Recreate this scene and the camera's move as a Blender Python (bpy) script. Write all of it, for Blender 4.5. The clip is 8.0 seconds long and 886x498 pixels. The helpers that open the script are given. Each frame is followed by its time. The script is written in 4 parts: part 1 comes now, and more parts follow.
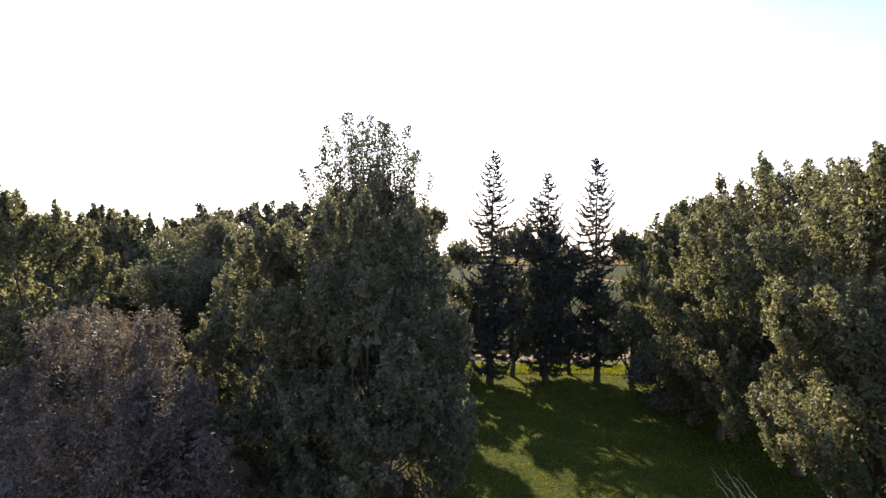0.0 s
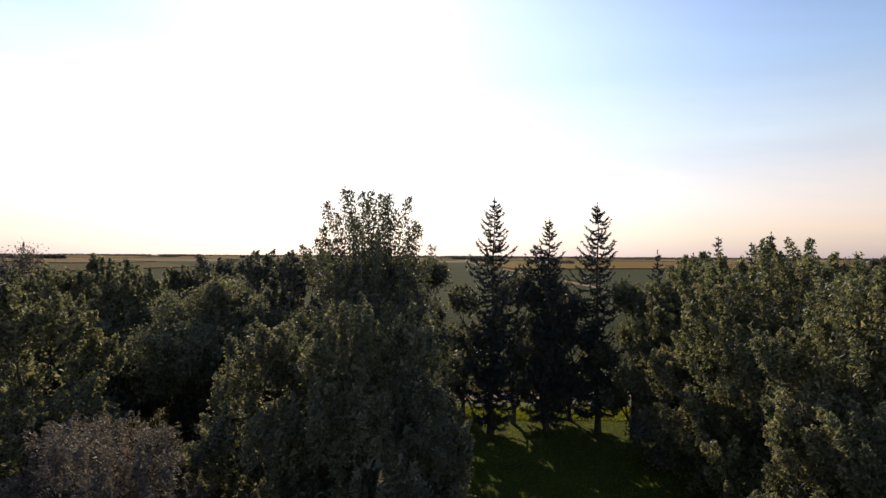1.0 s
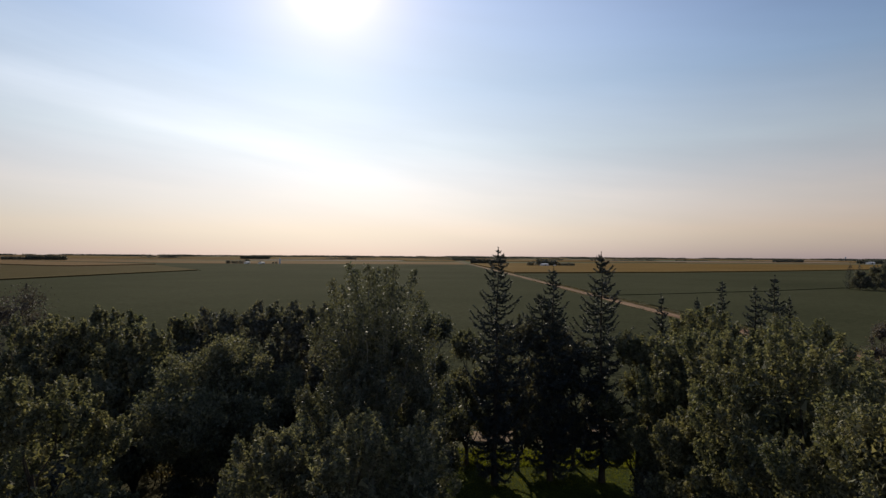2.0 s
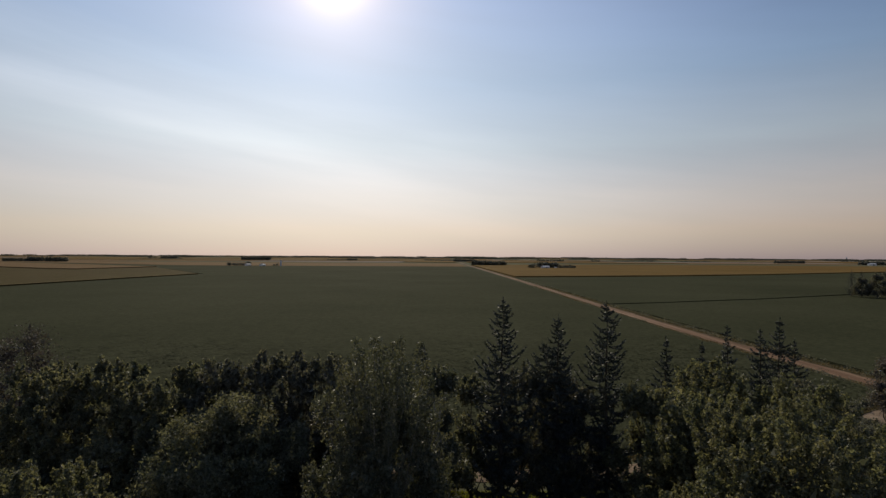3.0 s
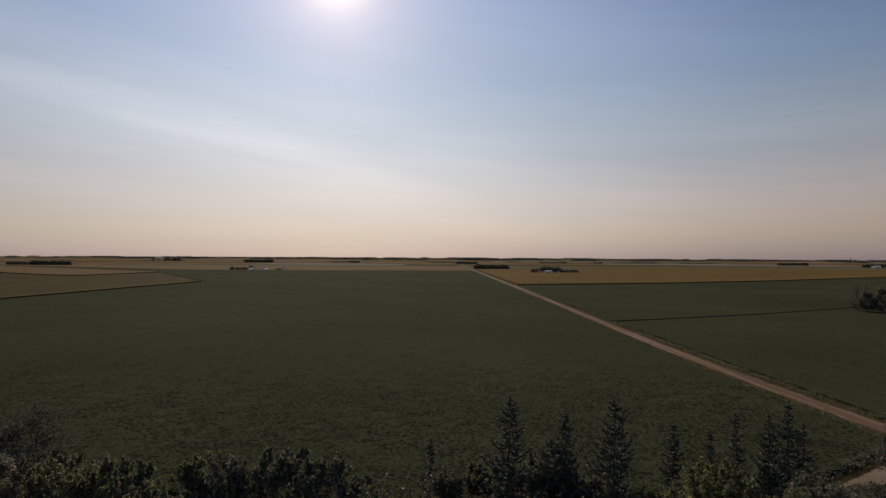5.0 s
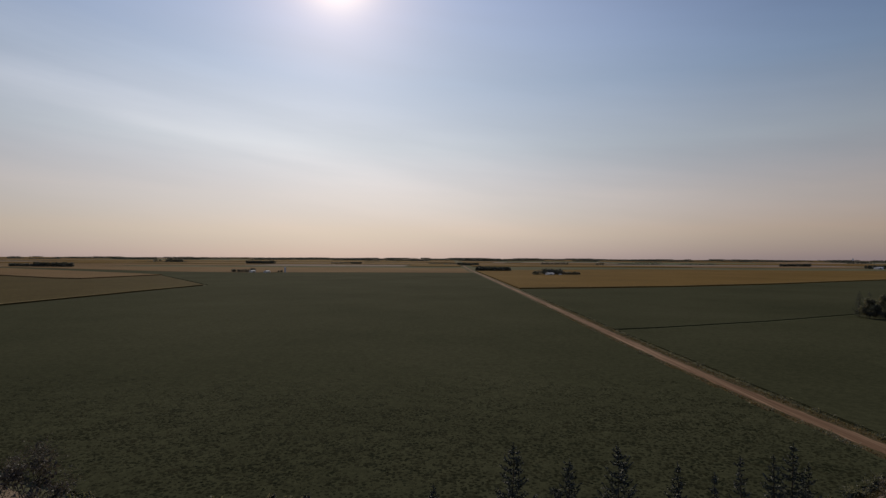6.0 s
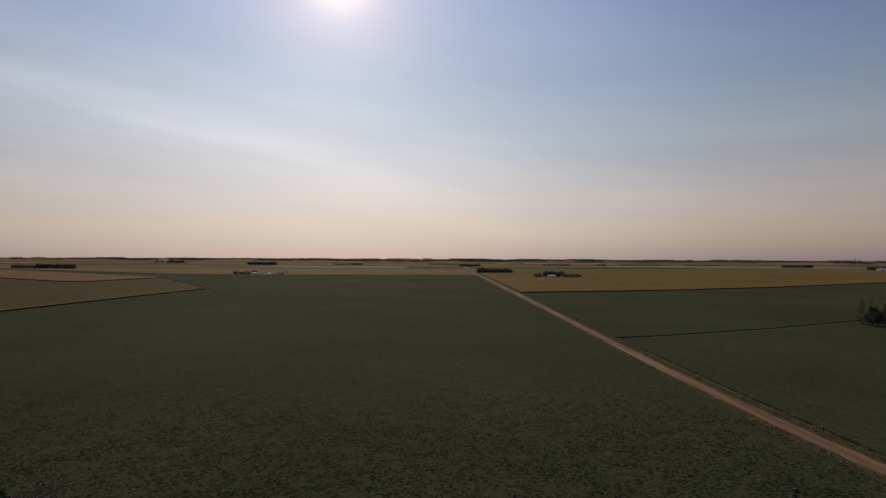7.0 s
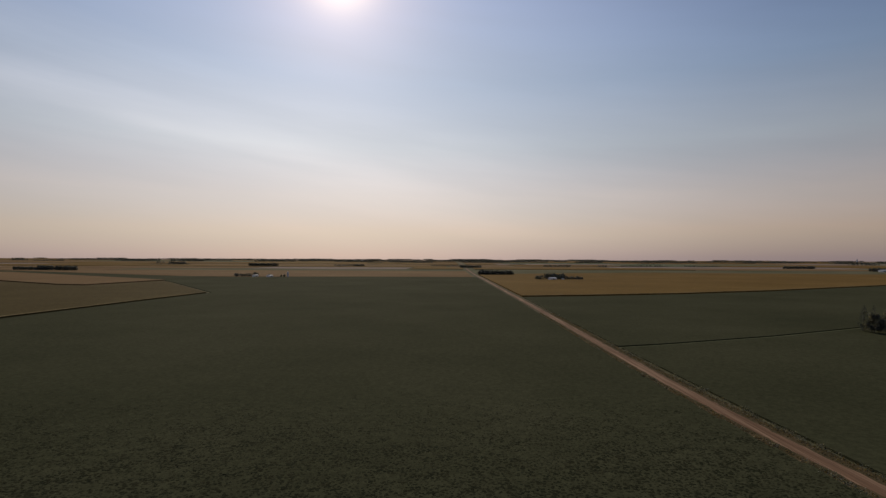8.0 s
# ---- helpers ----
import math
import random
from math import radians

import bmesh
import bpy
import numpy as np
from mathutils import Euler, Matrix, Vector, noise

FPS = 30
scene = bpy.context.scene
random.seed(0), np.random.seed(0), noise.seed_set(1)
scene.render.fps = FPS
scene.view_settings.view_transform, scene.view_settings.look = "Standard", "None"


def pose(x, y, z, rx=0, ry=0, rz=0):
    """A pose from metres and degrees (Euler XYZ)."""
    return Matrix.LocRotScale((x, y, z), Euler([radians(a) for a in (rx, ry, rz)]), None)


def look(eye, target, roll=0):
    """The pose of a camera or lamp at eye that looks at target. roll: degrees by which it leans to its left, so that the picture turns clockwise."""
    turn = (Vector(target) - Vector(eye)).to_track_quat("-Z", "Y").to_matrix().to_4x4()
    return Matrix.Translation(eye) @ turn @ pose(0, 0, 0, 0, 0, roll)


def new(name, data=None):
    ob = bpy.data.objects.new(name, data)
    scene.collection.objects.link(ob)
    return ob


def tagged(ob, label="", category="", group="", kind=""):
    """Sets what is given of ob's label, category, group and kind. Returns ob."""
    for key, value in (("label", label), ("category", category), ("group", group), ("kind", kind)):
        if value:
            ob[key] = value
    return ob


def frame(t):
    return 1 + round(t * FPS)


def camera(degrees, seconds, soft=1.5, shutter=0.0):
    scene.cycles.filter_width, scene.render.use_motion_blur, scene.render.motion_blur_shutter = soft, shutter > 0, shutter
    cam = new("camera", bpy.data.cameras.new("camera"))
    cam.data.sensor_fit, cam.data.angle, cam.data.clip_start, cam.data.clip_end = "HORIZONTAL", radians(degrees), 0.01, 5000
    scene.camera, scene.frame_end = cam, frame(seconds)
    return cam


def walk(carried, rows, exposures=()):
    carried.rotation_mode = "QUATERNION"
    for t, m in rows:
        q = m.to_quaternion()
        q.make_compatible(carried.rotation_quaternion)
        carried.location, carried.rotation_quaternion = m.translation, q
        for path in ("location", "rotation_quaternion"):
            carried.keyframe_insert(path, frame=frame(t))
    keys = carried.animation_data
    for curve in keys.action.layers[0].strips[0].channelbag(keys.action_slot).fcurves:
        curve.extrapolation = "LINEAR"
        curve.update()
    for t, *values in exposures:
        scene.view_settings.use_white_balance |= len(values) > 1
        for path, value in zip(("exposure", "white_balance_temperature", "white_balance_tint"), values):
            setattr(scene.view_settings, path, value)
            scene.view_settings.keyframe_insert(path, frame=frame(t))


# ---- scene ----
cam = camera(80.0, 8.0, soft=1.4)
# seconds, place in metres, pitch up, roll, yaw in degrees
PATH = [
    (0.0, 0.00, 0.00, 8.80, 0.72, -0.340, 0.00),
    (0.5, 0.00, 0.00, 10.45, 0.72, -0.340, 0.00),
    (1.0, -0.06, 0.00, 12.20, 0.72, -0.340, 0.00),
    (1.5, -0.18, 0.00, 13.93, 0.71, -0.340, 0.00),
    (3.0, -0.62, 0.05, 19.05, 0.70, -0.340, 0.10),
    (3.5, -0.72, 0.08, 20.75, 0.70, -0.340, 0.13),
    (4.0, -0.80, 0.10, 22.45, 0.71, -0.330, 0.18),
    (4.5, -0.86, 0.14, 24.05, 0.72, -0.310, 0.27),
    (6.0, -1.05, 0.30, 28.85, 0.74, -0.270, 0.52),
    (6.5, -1.05, 0.35, 30.45, 0.75, -0.260, 0.60),
    (7.0, -1.04, 0.40, 32.05, 0.76, -0.250, 0.68),
    (7.5, -1.02, 0.45, 33.65, 0.77, -0.245, 0.75),
    (8.0, -1.00, 0.50, 35.30, 0.78, -0.240, 0.80),
]
# seconds, stops, white balance and tint: the clip's camera darkens its picture as it rises and drifts warmer
EXPOSURES = [(t, stops + 0.5, kelvin, tint) for t, stops, kelvin, tint in
             ((0.0, 1.50, 6900, 12.5), (0.5, 0.94, 6900, 11.5), (1.0, 0.32, 6900, 10.0), (1.5, -0.13, 6900, 8.0), (3.0, -0.68, 6900, 7.5), (3.5, -0.73, 6910, 8.0), (4.0, -0.86, 6930, 9.0), (4.5, -0.90, 6950, 10.5),
              (6.0, -0.93, 6980, 11.0), (8.0, -0.92, 7080, 12.0))]
walk(cam, [(t, pose(x, y, z, 90.0 + pitch, roll, yaw)) for t, x, y, z, pitch, roll, yaw in PATH], EXPOSURES)

# ---- daylight: a low sun ahead of the camera, hazy sky ----
SUN_UP, SUN_LEFT = 28.2, 12.1
world = bpy.data.worlds.new("sky")
scene.world = world
world.use_nodes = True
wn, wl = world.node_tree.nodes, world.node_tree.links
wn.clear()
sky = wn.new("ShaderNodeTexSky")
sky.sky_type = 'NISHITA'
sky.sun_disc = False
sky.sun_elevation, sky.sun_rotation = radians(SUN_UP), radians(-SUN_LEFT)
sky.air_density, sky.dust_density, sky.ozone_density, sky.altitude = 1.0, 0.25, 2.0, 200.0
# a hazy summer sky: pale warm haze low down with faint streaks of thin cloud
way_of = wn.new("ShaderNodeTexCoord")
xyz = wn.new("ShaderNodeSeparateXYZ")
wl.new(way_of.outputs["Generated"], xyz.inputs["Vector"])
haze = wn.new("ShaderNodeValToRGB")
for stop in (0.05, 0.11, 0.20, 0.31, 0.45):
    haze.color_ramp.elements.new(stop)
for el, (p_, c_) in zip(haze.color_ramp.elements, ((0.0, (1.4, 0.9, 2.6)), (0.05, (6.0, 2.9, 2.5)), (0.11, (7.8, 5.1, 4.2)), (0.20, (5.9, 5.9, 6.2)), (0.31, (2.7, 4.0, 6.5)),
                                                   (0.45, (1.0, 2.2, 6.2)), (1.0, (3.4, 4.6, 8.4)))):
    el.position, el.color = p_, (*c_, 1.0)
wl.new(xyz.outputs["Z"], haze.inputs["Fac"])
streak_map = wn.new("ShaderNodeMapping")
streak_map.vector_type = 'TEXTURE'
streak_map.inputs["Scale"].default_value = (0.9, 0.9, 0.11)
streak_map.inputs["Rotation"].default_value = (0.0, 0.11, 0.0)
wl.new(way_of.outputs["Generated"], streak_map.inputs["Vector"])
streak = wn.new("ShaderNodeTexNoise")
streak.inputs["Scale"].default_value, streak.inputs["Detail"].default_value = 1.3, 6.0
wl.new(streak_map.outputs["Vector"], streak.inputs["Vector"])
thin = wn.new("ShaderNodeMapRange")
thin.inputs["From Min"].default_value, thin.inputs["From Max"].default_value = 0.3, 0.75
thin.inputs["To Min"].default_value, thin.inputs["To Max"].default_value = 0.80, 1.16
wl.new(streak.outputs["Fac"], thin.inputs["Value"])
# the bright ring of haze round the sun, narrow and wide
a, e = radians(SUN_LEFT), radians(SUN_UP)
sun_way = Vector((-math.sin(a) * math.cos(e), math.cos(a) * math.cos(e), math.sin(e)))
near_sun = wn.new("ShaderNodeVectorMath")
near_sun.operation = 'DOT_PRODUCT'
wl.new(way_of.outputs["Generated"], near_sun.inputs[0])
near_sun.inputs[1].default_value = sun_way
ahead = wn.new("ShaderNodeMath")
ahead.operation = 'MAXIMUM'
wl.new(near_sun.outputs["Value"], ahead.inputs[0])
ahead.inputs[1].default_value = 0.0
# haze is brightest towards the sun, dimmest across from it, a little brighter again behind
half_dot = wn.new("ShaderNodeMath")
half_dot.operation = 'MULTIPLY_ADD'
wl.new(near_sun.outputs["Value"], half_dot.inputs[0])
half_dot.inputs[1].default_value, half_dot.inputs[2].default_value = 0.5, 0.5
forward = wn.new("ShaderNodeValToRGB")
for stop in (0.5, 0.82):
    forward.color_ramp.elements.new(stop)
for el, (p_, c_) in zip(forward.color_ramp.elements, ((0.0, 1.35), (0.5, 1.0), (0.82, 0.92), (1.0, 1.12))):
    el.position, el.color = p_, (c_, c_, c_, 1.0)
wl.new(half_dot.outputs["Value"], forward.inputs["Fac"])
both = wn.new("ShaderNodeMath")
both.operation = 'MULTIPLY'
wl.new(forward.outputs["Color"], both.inputs[0])
wl.new(thin.outputs["Result"], both.inputs[1])
haze_lit = wn.new("ShaderNodeVectorMath")
haze_lit.operation = 'SCALE'
wl.new(haze.outputs["Color"], haze_lit.inputs[0])
wl.new(both.outputs["Value"], haze_lit.inputs["Scale"])
total = haze_lit.outputs["Vector"]
for power, glow in ((700.0, (26.0, 20.0, 13.0)), (120.0, (9.5, 6.5, 5.7)), (6.0, (8.5, 9.2, 10.1))):
    pw = wn.new("ShaderNodeMath")
    pw.operation = 'POWER'
    wl.new(ahead.outputs["Value"], pw.inputs[0])
    pw.inputs[1].default_value = power
    ring = wn.new("ShaderNodeVectorMath")
    ring.operation = 'SCALE'
    ring.inputs[0].default_value = glow
    wl.new(pw.outputs["Value"], ring.inputs["Scale"])
    add = wn.new("ShaderNodeVectorMath")
    add.operation = 'ADD'
    wl.new(total, add.inputs[0])
    wl.new(ring.outputs["Vector"], add.inputs[1])
    total = add.outputs["Vector"]
# a bank of thin white cloud to the left of the sun, sinking towards the right
lean = wn.new("ShaderNodeMath")
lean.operation = 'MULTIPLY_ADD'
wl.new(xyz.outputs["X"], lean.inputs[0])
lean.inputs[1].default_value = 0.2
wl.new(xyz.outputs["Z"], lean.inputs[2])
bank = wn.new("ShaderNodeValToRGB")
for stop in (0.12, 0.19):
    bank.color_ramp.elements.new(stop)
for el, (p_, c_) in zip(bank.color_ramp.elements, ((0.04, 0.0), (0.12, 1.0), (0.19, 0.9), (0.255, 0.0))):
    el.position, el.color = p_, (c_, c_, c_, 1.0)
wl.new(lean.outputs["Value"], bank.inputs["Fac"])
aside = wn.new("ShaderNodeMapRange")
aside.inputs["From Min"].default_value, aside.inputs["From Max"].default_value = 0.45, -0.5
wl.new(xyz.outputs["X"], aside.inputs["Value"])
wisp = wn.new("ShaderNodeMapRange")
wisp.inputs["From Min"].default_value, wisp.inputs["From Max"].default_value = 0.3, 0.7
wisp.inputs["To Min"].default_value, wisp.inputs["To Max"].default_value = 0.4, 1.6
wl.new(streak.outputs["Fac"], wisp.inputs["Value"])
amount = bank.outputs["Color"]
for factor in (aside, wisp):
    cloud = wn.new("ShaderNodeVectorMath")
    cloud.operation = 'SCALE'
    wl.new(amount, cloud.inputs[0])
    wl.new(factor.outputs["Result"], cloud.inputs["Scale"])
    amount = cloud.outputs["Vector"]
white = wn.new("ShaderNodeVectorMath")
white.operation = 'MULTIPLY_ADD'
wl.new(amount, white.inputs[0])
white.inputs[1].default_value = (2.9, 2.6, 2.4)
wl.new(total, white.inputs[2])
# dust dims and reddens the lowest sky
dust = wn.new("ShaderNodeValToRGB")
dust.color_ramp.elements.new(0.04)
for el, (p_, c_) in zip(dust.color_ramp.elements, ((0.0, (0.77, 0.75, 0.88)), (0.04, (0.94, 0.91, 0.90)), (0.10, (1.0, 1.0, 1.0)))):
    el.position, el.color = p_, (*c_, 1.0)
wl.new(xyz.outputs["Z"], dust.inputs["Fac"])
whole = wn.new("ShaderNodeVectorMath")
whole.operation = 'MULTIPLY_ADD'
wl.new(sky.outputs["Color"], whole.inputs[0])
wl.new(dust.outputs["Color"], whole.inputs[1])
wl.new(white.outputs["Vector"], whole.inputs[2])
background = wn.new("ShaderNodeBackground")
background.inputs["Strength"].default_value = 0.04
world_out = wn.new("ShaderNodeOutputWorld")
wl.new(whole.outputs["Vector"], background.inputs["Color"])
wl.new(background.outputs["Background"], world_out.inputs["Surface"])

sun_data = bpy.data.lights.new("sun", 'SUN')
sun_data.energy, sun_data.angle, sun_data.color = 4.3, radians(0.6), (1.0, 0.90, 0.74)
sun = new("sun", sun_data)
sun.matrix_world = look(sun_way * 300.0, (0, 0, 0))


# ---- materials ----
def nodes_of(name):
    m = bpy.data.materials.new(name)
    m.use_nodes = True
    n, l = m.node_tree.nodes, m.node_tree.links
    n.clear()
    out = n.new("ShaderNodeOutputMaterial")
    return m, n, l, out


def ramp_node(n, stops):
    r = n.new("ShaderNodeValToRGB")
    while len(r.color_ramp.elements) < len(stops):
        r.color_ramp.elements.new(0.5)
    for el, (p, c) in zip(r.color_ramp.elements, stops):
        el.position, el.color = p, (*c, 1.0)
    return r


def noise_node(n, l, coord, scale, detail=4.0, rough=0.55, stretch=None):
    t = n.new("ShaderNodeTexNoise")
    t.inputs["Scale"].default_value, t.inputs["Detail"].default_value, t.inputs["Roughness"].default_value = scale, detail, rough
    if stretch:
        mp = n.new("ShaderNodeMapping")
        mp.inputs["Scale"].default_value = stretch
        l.new(coord, mp.inputs["Vector"])
        l.new(mp.outputs["Vector"], t.inputs["Vector"])
    else:
        l.new(coord, t.inputs["Vector"])
    return t


def mix_node(n, l, kind, fac, a_, b_):
    m = n.new("ShaderNodeMix")
    m.data_type, m.blend_type = 'RGBA', kind
    if isinstance(fac, float):
        m.inputs[0].default_value = fac
    else:
        l.new(fac, m.inputs[0])
    for i, v in ((6, a_), (7, b_)):
        if isinstance(v, tuple):
            m.inputs[i].default_value = (*v, 1.0)
        else:
            l.new(v, m.inputs[i])
    return m.outputs[2]


def leaf_material(name, dark, mid, light, through_part=0.35, rough=0.6, gloss=0.08):
    """Leaves: each one of its own tint, part of the light goes through."""
    m, n, l, out = nodes_of(name)
    geo = n.new("ShaderNodeNewGeometry")
    tint = ramp_node(n, [(0.0, dark), (0.5, mid), (1.0, light)])
    l.new(geo.outputs["Random Per Island"], tint.inputs["Fac"])
    tc = n.new("ShaderNodeTexCoord")
    patch = noise_node(n, l, tc.outputs["Object"], 0.55, 2.0)
    shade = ramp_node(n, [(0.3, (0.72, 0.78, 0.7)), (0.7, (1.25, 1.15, 1.0))])
    l.new(patch.outputs["Fac"], shade.inputs["Fac"])
    col = mix_node(n, l, 'MULTIPLY', 1.0, tint.outputs["Color"], shade.outputs["Color"])
    bs = n.new("ShaderNodeBsdfPrincipled")
    bs.inputs["Roughness"].default_value = rough
    bs.inputs["Specular IOR Level"].default_value = gloss
    l.new(col, bs.inputs["Base Color"])
    tr = n.new("ShaderNodeBsdfTranslucent")
    warm = mix_node(n, l, 'MULTIPLY', 1.0, col, (1.32, 1.28, 0.84))
    l.new(warm, tr.inputs["Color"])
    mx = n.new("ShaderNodeMixShader")
    mx.inputs[0].default_value = through_part
    l.new(bs.outputs[0], mx.inputs[1])
    l.new(tr.outputs[0], mx.inputs[2])
    l.new(mx.outputs[0], out.inputs["Surface"])
    return m


def surface_material(name, stops, scales, rough=0.85, bump=0.3, bump_scale=20.0, stretch=None, bump_far=0.05, gloss=0.03):
    """A matt surface: two scales of noise for the colour, a finer one for the relief."""
    m, n, l, out = nodes_of(name)
    tc = n.new("ShaderNodeTexCoord")
    big = noise_node(n, l, tc.outputs["Object"], scales[0], 5.0, 0.6, stretch)
    small = noise_node(n, l, tc.outputs["Object"], scales[1], 6.0, 0.7, stretch)
    col = ramp_node(n, stops)
    l.new(big.outputs["Fac"], col.inputs["Fac"])
    grain = ramp_node(n, [(0.25, (0.6, 0.6, 0.6)), (0.75, (1.35, 1.35, 1.35))])
    l.new(small.outputs["Fac"], grain.inputs["Fac"])
    mixed = mix_node(n, l, 'MULTIPLY', 1.0, col.outputs["Color"], grain.outputs["Color"])
    bs = n.new("ShaderNodeBsdfPrincipled")
    bs.inputs["Roughness"].default_value = rough
    bs.inputs["Specular IOR Level"].default_value = gloss
    l.new(mixed, bs.inputs["Base Color"])
    if bump:
        bn = noise_node(n, l, tc.outputs["Object"], bump_scale, 4.0, 0.6)
        bp = n.new("ShaderNodeBump")
        bp.inputs["Strength"].default_value, bp.inputs["Distance"].default_value = bump, bump_far
        l.new(bn.outputs["Fac"], bp.inputs["Height"])
        l.new(bp.outputs["Normal"], bs.inputs["Normal"])
    l.new(bs.outputs[0], out.inputs["Surface"])
    return m


M_MAPLE = leaf_material("maple_leaves", (0.0506, 0.0551, 0.0380), (0.1051, 0.1083, 0.0714), (0.1876, 0.1863, 0.1285), 0.45, 0.68, 0.3)
M_WILLOW = leaf_material("olive_leaves", (0.0539, 0.0580, 0.0433), (0.0992, 0.1031, 0.0737), (0.1672, 0.1673, 0.1294), 0.45, 0.7, 0.3)
M_POPLAR = leaf_material("poplar_leaves", (0.0385, 0.0422, 0.0315), (0.0710, 0.0755, 0.0554), (0.1147, 0.1162, 0.0911), 0.36, 0.6, 0.3)
M_SHRUB = leaf_material("grey_shrub_leaves", (0.0551, 0.0478, 0.0482), (0.0931, 0.0784, 0.0788), (0.1501, 0.1280, 0.1291), 0.28, 0.7, 0.25)
M_ASHBROWN = leaf_material("brownish_ash_leaves", (0.0324, 0.0297, 0.0344), (0.0576, 0.0513, 0.0582), (0.0900, 0.0792, 0.0899), 0.3, 0.7, 0.25)
M_DARKLEAF = leaf_material("dark_leaves", (0.0496, 0.0519, 0.0469), (0.0914, 0.0934, 0.0793), (0.1572, 0.1535, 0.1396), 0.38, 0.7, 0.3)
M_NEEDLE = leaf_material("spruce_needles", (0.0194, 0.0245, 0.0251), (0.0367, 0.0439, 0.0431), (0.0619, 0.0706, 0.0664), 0.12, 0.6, 0.35)
# far leaves: base colour lifted and turned bluish in place of distance haze
M_FARLEAF = leaf_material("far_leaves_haze_tint", (0.034, 0.038, 0.036), (0.052, 0.057, 0.052), (0.078, 0.083, 0.074), 0.2, 0.7, 0.5)
M_SOY = leaf_material("soybean_leaves", (0.0279, 0.0307, 0.0181), (0.0354, 0.0387, 0.0232), (0.0465, 0.0495, 0.0309), 0.5, 0.9, 0.01)
M_GRASSBLADE = leaf_material("grass_blades", (0.0545, 0.0663, 0.0083), (0.0898, 0.1011, 0.0126), (0.1347, 0.1389, 0.0243), 0.6, 0.7, 0.1)
M_WEED = leaf_material("dry_verge_grass", (0.055, 0.047, 0.026), (0.098, 0.076, 0.044), (0.155, 0.118, 0.072), 0.3)
M_BARK = surface_material("bark", [(0.3, (0.035, 0.027, 0.020)), (0.7, (0.10, 0.082, 0.062))], (3.0, 14.0), 0.9, 0.6, 18.0, (1, 1, 0.2))
M_PALEBARK = surface_material("poplar_bark", [(0.3, (0.10, 0.095, 0.08)), (0.7, (0.26, 0.25, 0.21))], (2.5, 12.0), 0.85, 0.5, 16.0)
M_LAWN = surface_material("lawn", [(0.3, (0.0198, 0.0278, 0.0054)), (0.55, (0.0289, 0.0396, 0.0074)), (0.75, (0.0417, 0.0514, 0.0115))], (0.35, 6.0), 0.9, 0.6, 22.0)
M_GROUND = surface_material("prairie_ground", [(0.3, (0.0576, 0.0620, 0.0336)), (0.5, (0.0864, 0.0820, 0.0480)), (0.7, (0.1152, 0.1050, 0.0660))], (0.004, 0.6), 0.95, 0.3, 3.0, gloss=0.006)
M_GREENFIELD = surface_material("soybean_canopy", [(0.3, (0.0311, 0.0331, 0.0174)), (0.5, (0.0381, 0.0397, 0.0212)), (0.72, (0.0468, 0.0473, 0.0264))], (0.012, 0.9), 1.0, 0.4, 1.6, None, 0.2, gloss=0.006)
M_YELLOW = surface_material("ripe_grain", [(0.3, (0.0995, 0.0614, 0.0204)), (0.55, (0.1232, 0.0766, 0.0255)), (0.75, (0.1469, 0.0924, 0.0326))], (0.008, 0.5), 0.9, 0.6, 2.0, None, 0.15, gloss=0.006)
M_OLIVE = surface_material("olive_crop", [(0.3, (0.0535, 0.0409, 0.0177)), (0.55, (0.0659, 0.0503, 0.0216)), (0.75, (0.0795, 0.0615, 0.0277))], (0.008, 0.5), 0.9, 0.6, 2.0, None, 0.15, gloss=0.006)
M_EDGELIGHT = surface_material("edge_light_tint", [(0.3, (0.15, 0.115, 0.06)), (0.7, (0.21, 0.165, 0.09))], (0.05, 1.5), 0.95, 0.4, 3.0, gloss=0.0)
M_TRACK = surface_material("track_grass", [(0.3, (0.060, 0.064, 0.034)), (0.7, (0.088, 0.090, 0.050))], (0.2, 2.0), 0.95, 0.4, 4.0, gloss=0.0)
M_TAN = surface_material("tan_stubble", [(0.3, (0.1203, 0.0765, 0.0392)), (0.55, (0.1421, 0.0929, 0.0480)), (0.75, (0.1695, 0.1148, 0.0607))], (0.006, 0.4), 0.95, 0.4, 2.0, gloss=0.006)
# the next two colour only far fields, their tones raised for haze
M_BROWN = surface_material("brown_fallow", [(0.3, (0.1460, 0.1111, 0.0913)), (0.7, (0.2134, 0.1697, 0.1369))], (0.006, 0.4), 0.95, 0.4, 2.0, gloss=0.006)
M_DULLGREEN = surface_material("dull_green_crop", [(0.3, (0.0674, 0.0804, 0.0475)), (0.7, (0.1094, 0.1157, 0.0692))], (0.006, 0.5), 0.9, 0.4, 2.0, gloss=0.006)
M_ROAD = surface_material("road_gravel", [(0.36, (0.0983, 0.0558, 0.0334)), (0.50, (0.1433, 0.0866, 0.0537)), (0.64, (0.2212, 0.1432, 0.0938))], (1.1, 3.0), 0.95, 0.5, 12.0, (1.0, 0.02, 1.0))
M_LANE = surface_material("lane_gravel", [(0.3, (0.1312, 0.0902, 0.0615)), (0.55, (0.1722, 0.1230, 0.0820)), (0.75, (0.2214, 0.1640, 0.1189))], (0.4, 5.0), 0.95, 0.6, 18.0)
M_SHADEGROUND = surface_material("shade_brown_ground", [(0.3, (0.028, 0.026, 0.014)), (0.55, (0.048, 0.042, 0.022)), (0.75, (0.075, 0.062, 0.034))], (0.8, 6.0), 0.95, 0.8, 14.0)
